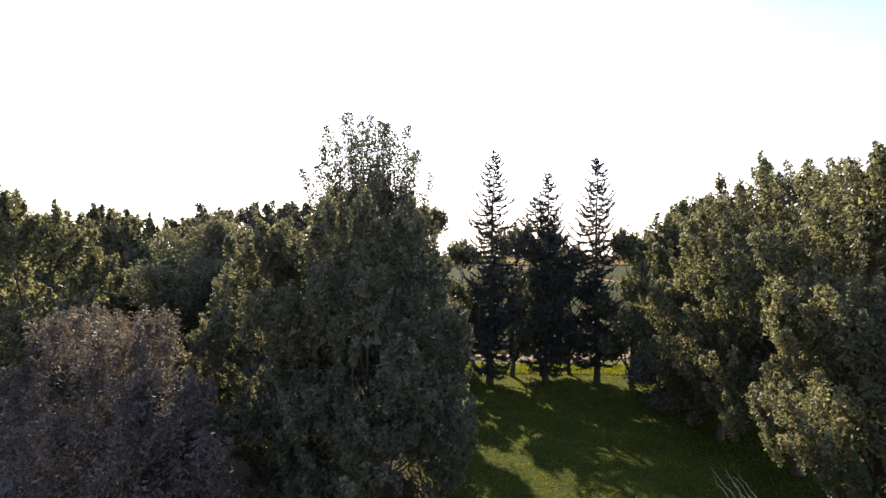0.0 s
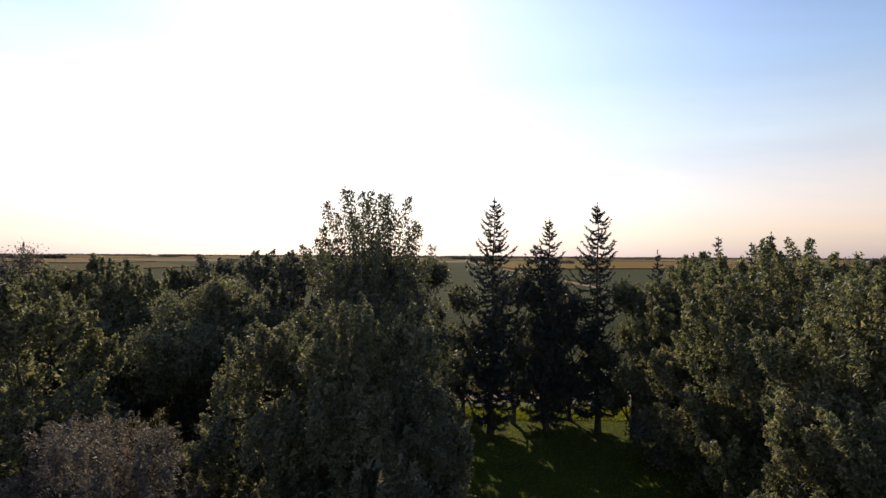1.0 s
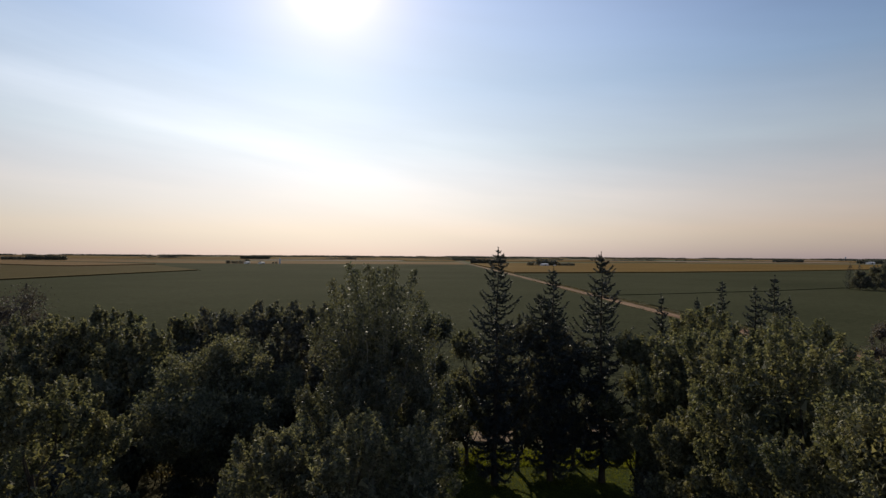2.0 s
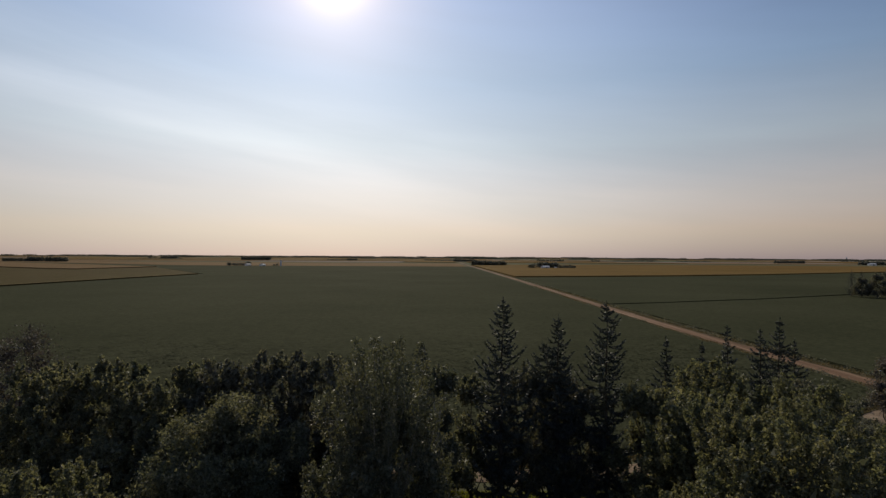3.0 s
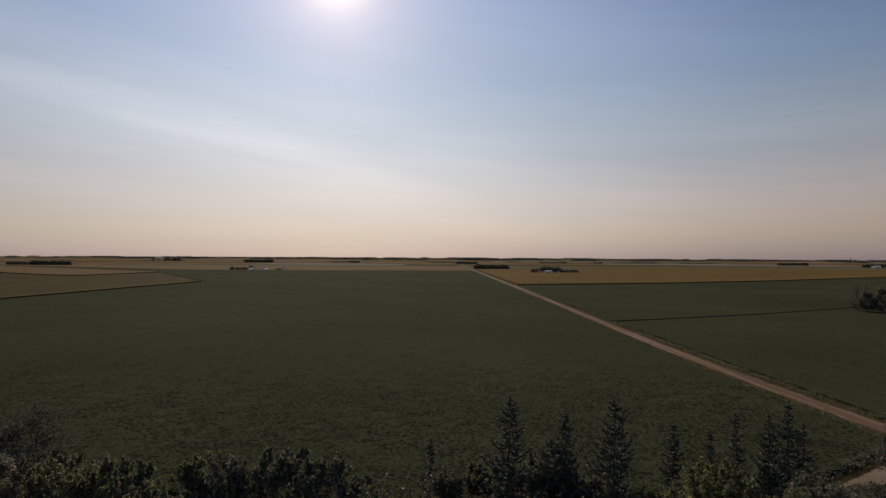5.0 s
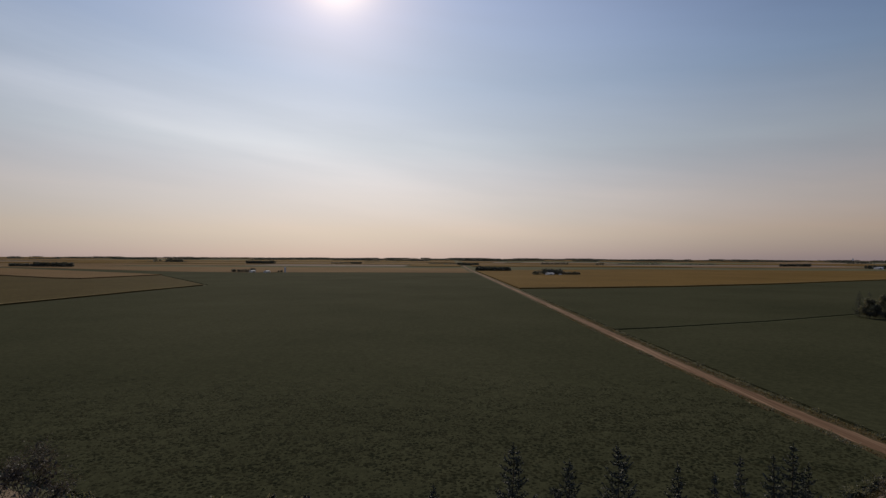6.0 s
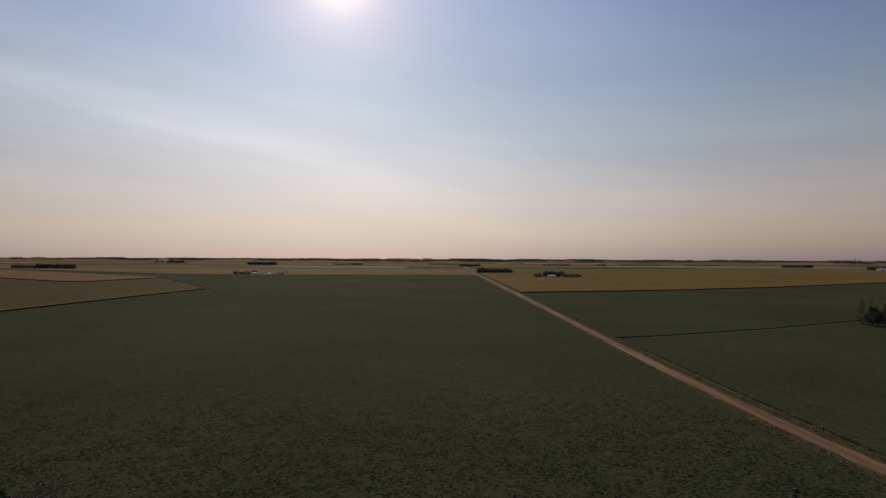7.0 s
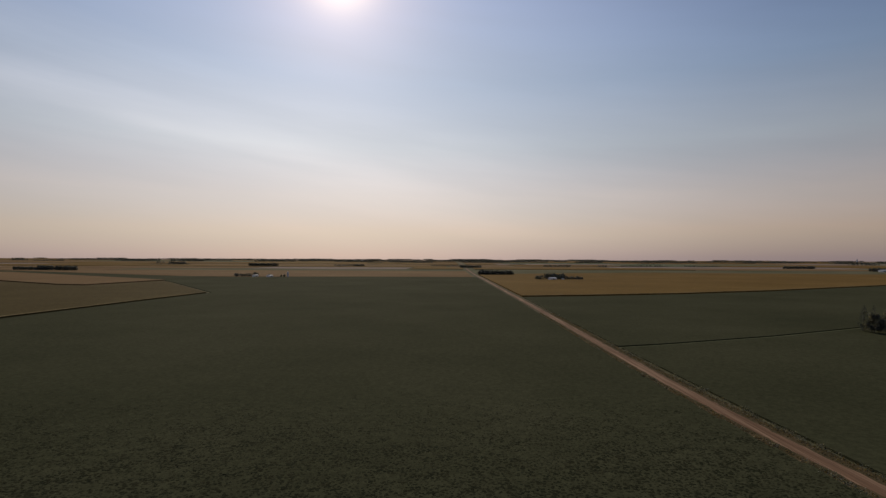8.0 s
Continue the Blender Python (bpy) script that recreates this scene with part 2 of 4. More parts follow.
M_VERGE = surface_material("verge", [(0.3, (0.0360, 0.0320, 0.0144)), (0.55, (0.0600, 0.0448, 0.0224)), (0.75, (0.0920, 0.0664, 0.0360))], (0.12, 2.5), 0.95, 0.7, 6.0)
M_WHITEWALL = surface_material("white_siding", [(0.3, (0.70, 0.67, 0.62)), (0.7, (0.82, 0.79, 0.74))], (0.4, 4.0), 0.6, 0.1, 6.0)
M_PALEROOF = surface_material("pale_metal_roof", [(0.3, (0.4464, 0.4320, 0.4104)), (0.7, (0.5328, 0.5184, 0.4896))], (0.3, 4.0), 0.8, 0.1, 6.0)
M_DARKDOOR = surface_material("dark_door", [(0.3, (0.05, 0.05, 0.055)), (0.7, (0.09, 0.085, 0.08))], (0.8, 6.0), 0.6, 0.1, 6.0)
M_STEEL = surface_material("galvanised_steel", [(0.3, (0.42, 0.43, 0.44)), (0.7, (0.55, 0.56, 0.57))], (0.3, 5.0), 0.4, 0.1, 6.0)


# ---- mesh helpers ----
def mesh_of(name, verts, faces, material, smooth=False):
    """A mesh from an array of places and an array of faces that all have as many corners."""
    verts, faces = np.asarray(verts, dtype=np.float32), np.asarray(faces, dtype=np.int32)
    me = bpy.data.meshes.new(name)
    me.vertices.add(len(verts))
    me.vertices.foreach_set("co", verts.ravel())
    k = faces.shape[1]
    me.loops.add(faces.size)
    me.loops.foreach_set("vertex_index", faces.ravel())
    me.polygons.add(len(faces))
    me.polygons.foreach_set("loop_start", np.arange(0, faces.size, k, dtype=np.int32))
    if smooth:
        me.polygons.foreach_set("use_smooth", np.ones(len(faces), dtype=bool))
    me.update(calc_edges=True)
    me.validate()
    me.materials.append(material)
    return me


def part(name, me, parent, label=""):
    ob = new(name, me)
    ob.parent = parent
    if label:
        tagged(ob, label)
    return ob


def unit(v):
    return v / np.maximum(np.linalg.norm(v, axis=-1, keepdims=True), 1e-9)


def leaf_quads(rng, centres, size, lift=0.3, slim=0.6, kite=False):
    """One pointed leaf at each centre, turned at random; lift: how far its length points up."""
    k = len(centres)
    along = rng.normal(size=(k, 3))
    along[:, 2] += lift
    along = unit(along)
    other = rng.normal(size=(k, 3))
    side = unit(np.cross(along, other))
    s = (size * rng.uniform(0.65, 1.35, k))[:, None]
    if not kite:
        v = np.stack([centres - along * s * 0.5 + side * s * slim * 0.5, centres + along * s * 0.55, centres - along * s * 0.4 - side * s * slim * 0.5], axis=1)
        return v.reshape(-1, 3), np.arange(3 * k).reshape(-1, 3)
    v = np.stack([centres - along * s * 0.5, centres + side * s * slim * 0.5, centres + along * s * 0.5, centres - side * s * slim * 0.5], axis=1)
    return v.reshape(-1, 3), np.arange(4 * k).reshape(-1, 4)


def tube(points, radii, sides=7):
    """A tapered tube along points."""
    p = np.asarray(points, dtype=float)
    d = unit(np.gradient(p, axis=0))
    ref = np.where(np.abs(d[:, 2:3]) > 0.9, np.array([[1.0, 0, 0]]), np.array([[0, 0, 1.0]]))
    u = unit(np.cross(d, ref))
    w = np.cross(d, u)
    ang = np.linspace(0, 2 * math.pi, sides, endpoint=False)
    r = np.asarray(radii)[:, None, None]
    v = p[:, None, :] + r * (np.cos(ang)[None, :, None] * u[:, None, :] + np.sin(ang)[None, :, None] * w[:, None, :])
    f = [[i * sides + j, i * sides + (j + 1) % sides, (i + 1) * sides + (j + 1) % sides, (i + 1) * sides + j]
         for i in range(len(p) - 1) for j in range(sides)]
    return v.reshape(-1, 3), np.array(f)


def joined(pieces):
    vs, fs, at = [], [], 0
    for v, f in pieces:
        vs.append(v)
        fs.append(f + at)
        at += len(v)
    return np.concatenate(vs), np.concatenate(fs)


def bent(rng, a_, b_, n=5, sway=0.12, sag=0.0):
    t = np.linspace(0, 1, n)[:, None]
    a_, b_ = np.asarray(a_, float), np.asarray(b_, float)
    p = a_ + (b_ - a_) * t
    p[1:-1] += rng.normal(size=(n - 2, 3)) * sway
    p[:, 2] += sag * np.sin(t[:, 0] * math.pi)
    return p


def lattice(x, y, seed):
    """Smooth noise from 0 to 1 over the plan."""
    xi, yi = np.floor(x).astype(np.int64), np.floor(y).astype(np.int64)
    fx, fy = x - xi, y - yi
    fx, fy = fx * fx * (3 - 2 * fx), fy * fy * (3 - 2 * fy)

    def val(i, j):
        h = (i * 374761393 + j * 668265263 + seed * 1442695041) & 0x7fffffff
        h = ((h ^ (h >> 13)) * 1274126177) & 0x7fffffff
        return ((h ^ (h >> 16)) & 0xffff) / 65535.0
    return (val(xi, yi) * (1 - fx) + val(xi + 1, yi) * fx) * (1 - fy) + (val(xi, yi + 1) * (1 - fx) + val(xi + 1, yi + 1) * fx) * fy


# ---- trees ----
def crown_shape(rng, h, r, base, lobes, clumps, leaves, spread, upright, top_heavy=0.0, shoots=0.12, plume=0.0):
    """Places of leaves: lobes round the axis, clumps on the lobes, leaves in the clumps. Also the middles of the lobes."""
    mid, half = (h + base) / 2, (h - base) / 2
    i = np.arange(lobes)
    ang = i * 2.39996 + rng.uniform(0, 6.28)
    u = np.clip(-0.82 + 1.55 * (i + 0.5) / lobes + rng.normal(size=lobes) * 0.08, -0.85, 0.86)
    wide = np.sqrt(np.clip(1 - np.abs(u - top_heavy * 0.4) ** 3.0, 0.12, 1)) * rng.uniform(0.52, 0.72, lobes)
    size = r * rng.uniform(0.30, 0.45, lobes)
    lc = np.stack([np.cos(ang) * wide * r, np.sin(ang) * wide * r, mid + u * (half - size * 0.75)], axis=1)
    tops = 10 if top_heavy > 0.52 else 6 if top_heavy else 3
    turn_ = 2.39996 if top_heavy else 2.1
    ring_ = (0.06, 0.36, 0.36, 0.36, 0.62, 0.62, 0.62, 0.62, 0.62, 0.62) if top_heavy else (0.30, 0.30, 0.30)
    for t_, j_ in enumerate(range(lobes - tops, lobes)):
        size[j_] = r * rng.uniform(0.34, 0.44)
        lc[j_] = (math.cos(ang[0] + t_ * turn_) * r * ring_[t_], math.sin(ang[0] + t_ * turn_) * r * ring_[t_], h - size[j_] * (1.05 + 0.18 * t_))
    which = rng.integers(0, lobes, clumps)
    out = unit(lc[which] - np.array([0, 0, mid - half * 0.25]))
    d = unit(rng.normal(size=(clumps, 3)) + out * 0.9)
    cc = lc[which] + d * (size[which] * rng.uniform(0.45, 1.08, clumps))[:, None]
    cs = rng.uniform(0.7, 1.35, clumps) * spread
    n_in, n_up = int(leaves * 0.16), int(leaves * shoots)
    lw = rng.integers(0, clumps, leaves - n_in - n_up)
    if plume:
        axis = unit(np.array([0, 0, 1.0]) + d * 0.55 + rng.normal(size=(clumps, 3)) * 0.15)
        long_ = rng.uniform(0.6, 1.25, clumps) * plume
        t = rng.random(len(lw)) ** 0.85
        fat = (0.30 * np.sqrt(np.clip(1.05 - t, 0, 1)) * (0.5 + t) * plume)[:, None]
        p = cc[lw] + axis[lw] * (t * long_[lw] - 0.35 * long_[lw])[:, None] + unit(rng.normal(size=(len(lw), 3))) * fat * rng.uniform(0.55, 1.0, (len(lw), 1))
    else:
        p = cc[lw] + np.clip(rng.normal(size=(len(lw), 3)), -1.7, 1.7) * cs[lw][:, None] * np.array([1.0, 1.0, upright])
    iw = rng.integers(0, lobes, n_in)
    p = np.concatenate([p, lc[iw] + unit(rng.normal(size=(n_in, 3))) * (size[iw] * rng.uniform(0.2, 0.8, n_in))[:, None]])
    if n_up:
        high = np.flatnonzero(cc[:, 2] > np.percentile(cc[:, 2], 45))
        k = max(8, n_up // 45)
        foot = cc[rng.choice(high, k)]
        tall = rng.uniform(0.4, 1.2, k) * spread * 3.2
        lean = rng.normal(size=(k, 2)) * 0.16
        w = rng.integers(0, k, n_up)
        t = rng.random(n_up)
        q_ = foot[w] + np.stack([lean[w, 0] * t * tall[w], lean[w, 1] * t * tall[w], t * tall[w]], 1)
        p = np.concatenate([p, q_ + rng.normal(size=(n_up, 3)) * (0.13 * (1.15 - t))[:, None]])
    p[:, 2] = np.maximum(p[:, 2], 0.1)
    return p, lc, size


def broadleaf(kind, x, y, h, r, base, seed, leaf_mat, label, leaves=16000, leaf=0.17, lobes=11, clumps=330, spread=0.24,
              upright=1.3, bark=None, stems=1, slim=0.6, top_heavy=0.0, lift=0.3, shoots=0.12, plume=0.0, leaders=0):
    """A leafy tree: trunk with its limbs, and a crown of many single leaves."""
    rng = np.random.default_rng(seed)
    tree = tagged(new(kind), label, "shrub" if "shrub" in kind else "tree", "trees of the farmyard")
    tree.matrix_world = pose(x, y, 0)
    p, lc, size = crown_shape(rng, h - 2.6 if leaders else h, r, base, lobes, clumps, leaves, spread, upright, top_heavy, shoots, plume)
    rods = []
    for i in range(leaders):
        # separate upright shoots that make the loose rounded top
        far = 3.15 * math.sqrt((i + 0.5) / leaders)
        head = np.array([math.cos(i * 2.39996) * far, math.sin(i * 2.39996) * far, h + 0.35 - 0.7 * (far / 2.05) ** 3.3 - abs(rng.normal()) * 0.35])
        foot = np.array([head[0] * 0.55, head[1] * 0.55, head[2] - rng.uniform(3.2, 4.4)])
        k = 430
        t = rng.random(k) ** 0.7
        ring = unit(rng.normal(size=(k, 3))) * (0.12 + 0.55 * np.sqrt(np.clip(1 - t, 0, 1)) * (0.35 + t))[:, None] * rng.uniform(0.3, 1.0, (k, 1))
        p = np.concatenate([p, foot + (head - foot) * t[:, None] + ring])
        rods.append(tube(bent(rng, foot, head, 5, 0.04), np.linspace(0.035, 0.006, 5), 5))
    v, f = leaf_quads(rng, p, leaf, lift, slim, kite=y < 13)
    n_core = 500 if h < 8 else 6000 if y < 17 else 1500
    cw = rng.integers(0, lobes, n_core)
    core = lc[cw] * np.array([0.8, 0.8, 1.0]) + rng.normal(size=(n_core, 3)) * (size[cw] * (0.34 if y < 17 else 0.27))[:, None]
    core[:, 2] = np.maximum(core[:, 2], 0.2)
    v2, f2 = leaf_quads(rng, core, 0.20 if y < 17 else 0.36 if h >= 8 else 0.26, lift, slim, kite=y < 13)
    v, f = joined([(v, f), (v2, f2)])
    part("crown", mesh_of("crown", v, f, leaf_mat), tree)
    girth = 0.012 * h + 0.03
    pieces = rods
    for s in range(stems):
        foot = np.array([rng.normal() * 0.35, rng.normal() * 0.35, -0.1]) if stems > 1 else np.array([0, 0, -0.1])
        head = np.array([rng.normal() * 0.12 * r, rng.normal() * 0.12 * r, base + (h - base) * 0.62])
        line = bent(rng, foot, head, 8, 0.07)
        rad = np.linspace(girth, girth * 0.3, 8) / math.sqrt(stems)
        rad[0] *= 1.35
        pieces.append(tube(line, rad, 8))
        for j in range(s, lobes, stems):
            k = int(np.clip((lc[j][2] - 1.2 - size[j]) / max(head[2], 0.1) * 7, 1, 6))
            pieces.append(tube(bent(rng, line[k], lc[j], 5, 0.10, 0.25), np.linspace(rad[k] * 0.6, 0.018, 5), 5))
            for q in range(4):
                tip = lc[j] + unit(rng.normal(size=3) + np.array([0, 0, 0.5])) * size[j] * 0.95
                pieces.append(tube(bent(rng, lc[j] * 0.75 + line[k] * 0.25, tip, 4, 0.06), np.linspace(0.022, 0.006, 4), 4))
    part("trunk", mesh_of("trunk", *joined(pieces), bark or M_BARK, True), tree)
    return tree


def spruce(x, y, h, reach, clear, seed, label, step=0.40, dense=1.0, fork=0.0, widest=3.0):
    """A spruce: a straight trunk, tiers of separate branches that droop and then sweep up, needles close along them."""
    rng = np.random.default_rng(seed)
    tree = tagged(new("spruce_tree"), label, "tree", "spruces of the farmyard")
    tree.matrix_world = pose(x, y, 0)
    line = bent(rng, (0, 0, -0.1), (rng.normal() * 0.1, rng.normal() * 0.1, h), 9, 0.03)
    rad = np.linspace(0.011 * h + 0.02, 0.012, 9)
    rad[0] *= 1.4
    wood, cen, way, sz = [tube(line, rad, 8)], [], [], []
    leaders = [(line, clear, h)]
    if fork:
        side_line = bent(rng, (0, 0, h - 5.0), (-0.9, 0.1, h - fork), 6, 0.03)
        side_line[1, 0] -= 0.35
        wood.append(tube(side_line, np.linspace(0.06, 0.012, 6), 6))
        leaders.append((side_line, h - 4.6, h - fork))

    def needles(path, k, low, spread_, size_):
        if k < 1:
            return
        u_ = rng.uniform(low, 1.0, k)
        q_ = np.linspace(0, 1, len(path))
        at = np.stack([np.interp(u_, q_, path[:, c]) for c in range(3)], axis=1)
        ahead_ = unit(path[-1] - path[0])
        w_ = ahead_ * 0.9 + unit(rng.normal(size=(k, 3))) * 0.8
        s_ = size_ * rng.uniform(0.7, 1.3, k)
        cen.append(at + unit(w_) * (s_ * 0.3)[:, None] + rng.normal(size=(k, 3)) * spread_)
        way.append(w_)
        sz.append(s_)

    for axis, z, top in leaders:
        while z < top - 0.15:
            t = z / h
            size = min(reach * (1 - t) ** 0.66, 0.35 + 0.55 * (top - z), widest) * rng.uniform(0.8, 1.12)
            turn = rng.uniform(0, 6.28)
            n_b = int(rng.integers(3, 6)) if t > 0.55 else int(rng.integers(4, 7))
            for b in range(n_b):
                a_ = turn + 6.283 * b / n_b + rng.normal() * 0.35
                ln = max(0.16, size * rng.uniform(0.42, 1.18))
                zb = min(top - 0.1, z + rng.uniform(-0.4, 0.4) * step)
                mid_ = np.array([np.interp(zb, axis[:, 2], axis[:, c]) for c in range(2)] + [zb])
                out = np.array([math.cos(a_), math.sin(a_), 0.0])
                q = np.linspace(0, 1, 6)[:, None]
                droop = 0.10 + 0.22 * (1 - t)
                path = mid_ + out * ln * q + np.array([0, 0, 1.0]) * ln * (-droop * np.sin(q * 2.3) + (0.45 * droop + 0.42) * q ** 2.6)
                wood.append(tube(path, np.linspace(0.024 * (1.1 - t), 0.006, 6), 4))
                needles(path, max(12, int(ln / 0.014 * dense)), 0.08, 0.022, 0.175)
                needles(path[:4], int(ln / 0.035 * dense * np.clip((0.78 - t) * 3, 0, 1)), 0.0, 0.05, 0.24)
                side = np.cross(out, [0, 0, 1.0])
                for j in range(int(ln * 4.2)):
                    u = rng.uniform(0.25, 0.9)
                    root = np.array([np.interp(u, q[:, 0], path[:, c]) for c in range(3)])
                    tl = ln * rng.uniform(0.12, 0.30) * (1.2 - u)
                    tip = root + (out * 0.75 + side * rng.choice([-1.0, 1.0]) * 0.7 + np.array([0, 0, rng.uniform(-0.45, 0.15)])) * tl
                    needles(np.stack([root, (root + tip) / 2, tip]), max(5, int(tl / 0.020 * dense)), 0.0, 0.022, 0.155)
            z += step * rng.uniform(0.75, 1.25) * (0.7 + 0.4 * (1 - t))
    needles(np.array([[line[-1][0], line[-1][1], h - 0.6], [line[-1][0], line[-1][1], h + 0.12]]), 40, 0.0, 0.02, 0.13)
    cen, way, sz = np.concatenate(cen), unit(np.concatenate(way)), np.concatenate(sz)
    k = len(cen)
    across = unit(np.cross(way, rng.normal(size=(k, 3))))
    s = sz[:, None]
    v = np.stack([cen - way * s * 0.5 + across * s * 0.2, cen + way * s * 0.55, cen - way * s * 0.35 - across * s * 0.2], axis=1).reshape(-1, 3)
    part("crown", mesh_of("crown", v, np.arange(3 * k).reshape(-1, 3), M_NEEDLE), tree)
    part("trunk", mesh_of("trunk", *joined(wood), M_BARK), tree)
    return tree


# ---- ground and fields ----
ground_mesh = mesh_of("ground", [(-9000, -3000, 0), (9000, -3000, 0), (9000, 9000, 0), (-9000, 9000, 0)], [[0, 1, 2, 3]], M_GROUND)
tagged(new("ground", ground_mesh), "flat prairie ground reaching to the horizon", "ground", "", "structure")


def field(name, corners, height, material, label):
    """A crop field: a block of standing crop over a polygon of the plan."""
    bm = bmesh.new()
    low = [bm.verts.new((cx, cy, 0.0)) for cx, cy in corners]
    high = [bm.verts.new((cx, cy, height)) for cx, cy in corners]
    bm.faces.new(high)
    k = len(corners)
    for i in range(k):
        bm.faces.new((low[i], low[(i + 1) % k], high[(i + 1) % k], high[i]))
    bmesh.ops.recalc_face_normals(bm, faces=bm.faces)
    me = bpy.data.meshes.new(name)
    bm.to_mesh(me)
    bm.free()
    me.materials.append(material)
    return tagged(new(name, me), label, "field", "fields", "structure")


def ribbon(name, pts, width, z, material, crown=0.0, sides=6, edge=0.15, seed=3):
    """A strip along points of the plan, subdivided, slightly raised in the middle, with an uneven edge."""
    rng = np.random.default_rng(seed)
    p = np.asarray(pts, float)
    seg = np.linalg.norm(np.diff(p, axis=0), axis=1)
    s = np.concatenate([[0], np.cumsum(seg)])
    n = int(min(900, max(8, s[-1] / 1.6)))
    q = (np.linspace(0, 1, n) ** 1.7) * s[-1]
    c = np.stack([np.interp(q, s, p[:, i]) for i in range(2)], axis=1)
    for _ in range(8):
        c[1:-1] = (c[:-2] + 2 * c[1:-1] + c[2:]) / 4
    d = unit(np.gradient(c, axis=0))
    nrm = np.stack([d[:, 1], -d[:, 0]], axis=1)
    u = np.linspace(-1, 1, sides + 1)
    off = u[None, :] * width / 2 + np.where(np.abs(u) > 0.99, 1, 0)[None, :] * rng.normal(size=(n, sides + 1)) * edge
    xy = c[:, None, :] + nrm[:, None, :] * off[:, :, None]
    zz = z + crown * (1 - u[None, :] ** 2) + np.zeros((n, 1))
    v = np.concatenate([xy, zz[:, :, None]], axis=2).reshape(-1, 3)
    w = sides + 1
    f = np.array([[i * w + j, i * w + j + 1, (i + 1) * w + j + 1, (i + 1) * w + j] for i in range(n - 1) for j in range(sides)])
    return mesh_of(name, v, f[:, ::-1], material, True)


# farmyard lawn and rough grass beyond it
# dark brown sheet under the left trees, its colour standing in for their shade
edge = [(-0.9 + 0.9 * math.sin(k_ * 1.3) + 0.5 * math.sin(k_ * 2.9), 8.0 + k_ * 1.1) for k_ in range(31)]
field("shade_ground", [(-45, 7)] + [(-45 + 4.4 * k_, 6.0 + 1.2 * math.sin(k_ * 1.7)) for k_ in range(1, 10)] + edge + [(-30, 42), (-52, 40)], 0.045, M_SHADEGROUND, "dark brown ground put in for the shade under the trees")
field("lawn", [(-80, -60), (60, -60), (60, 41), (30, 42), (-62, 42)], 0.03, M_LAWN, "green mown lawn in patches of sun between the trees")

field("rough_grass", [(20, 42.2), (60, 42.2), (60, 86), (57, 86), (57, 71), (44, 62), (20, 51)], 0.02, M_VERGE, "rough grass beside the lane and the road")
# soybean field ahead: near part with its bumpy canopy, the rest a closed crop
NEAR_Y0, NEAR_Y1, NEAR_X0, NEAR_X1 = 49.0, 200.0, -150.0, 61.0
ROAD = [(68, 20), (66, 60), (64.6, 82), (63.3, 95), (62.0, 115), (60.6, 145), (59.5, 210), (58.8, 280), (57.2, 410), (55.5, 500), (51, 800), (46, 1000), (44, 1300), (48, 2200), (60, 5200)]
LANE = [(-75, 74), (-54, 63), (-30, 52.5), (-10, 47), (5, 45.5), (14, 46.4), (28, 50.8), (41, 57.0), (52, 63.6), (62, 70)]
gx, gy = np.meshgrid(np.arange(NEAR_X0, NEAR_X1 + 0.01, 0.9), np.arange(NEAR_Y0, NEAR_Y1 + 0.01, 0.8))
fade = np.clip((185.0 - gy) / 110, 0, 1)
gz = 0.55 + fade * (0.05 * lattice(gx / 1.6, gy / 1.5, 5) + 0.10 * lattice(gx / 9, gy / 7, 2) - 0.12)
nv, nu = gx.shape
idx = np.arange(nv * nu).reshape(nv, nu)
quads = np.stack([idx[:-1, :-1], idx[:-1, 1:], idx[1:, 1:], idx[1:, :-1]], axis=-1).reshape(-1, 4)
lane_y = np.interp(gx[0], [p_[0] for p_ in LANE], [p_[1] for p_ in LANE], 62.0, 71.0) + 3.2 + 0.8 * lattice(gx[0] / 5, gx[0] * 0, 4)
road_x = np.interp(gy[:-1, :-1], [p_[1] for p_ in ROAD], [p_[0] for p_ in ROAD])
inside = ((gy[:-1, :-1] > lane_y[None, :-1]) & (gx[:-1, :-1] < road_x - 4.8 - 0.7 * lattice(gy[:-1, :-1] / 4, gy[:-1, :-1] * 0, 9))).ravel()
quads = quads[inside]
jx, jy = gx + (lattice(gx * 3, gy * 3, 21) - 0.5) * 0.3, gy + (lattice(gx * 3, gy * 3, 22) - 0.5) * 0.3
near_field = new("soybean_field", mesh_of("soybean_field", np.stack([jx, jy, gz], -1).reshape(-1, 3), quads, M_GREENFIELD, True))
tagged(near_field, "dark green soybean field with a bumpy leafy canopy", "field", "fields", "structure")
field("soybean_field", [(-250, 62), (-150, 62), (-150, 198.5), (54.4, 198.5), (52.6, 410), (47, 690), (43, 888), (-142, 884), (-280, 868), (-224, 488), (-234, 400), (-244, 290)], 0.54, M_GREENFIELD,
      "broad dark green soybean field running to distant farms")
field("soybean_field", [(70, 70), (700, 70), (560, 315), (225, 276.9), (195, 261.1), (143, 235.1), (85, 211.6), (65, 205.1), (67.3, 120)], 0.5, M_GREENFIELD, "dark green soybean field across the gravel road")
field("soybean_field", [(64.9, 208.6), (85, 215), (143, 238.6), (195, 264.6), (225, 280.4), (560, 319), (556, 676), (330, 550), (219, 501), (122, 471), (61.5, 456)], 0.5, M_GREENFIELD,
      "dark green crop field below the ripe grain")
field("grain_field", [(61.5, 460), (122, 475), (219, 505), (330, 554), (561, 681), (1200, 900), (900, 1100), (420, 1150), (52, 1010), (57.5, 700)], 1.5, M_YELLOW,
      "ripe yellow grain field with a dark standing edge")
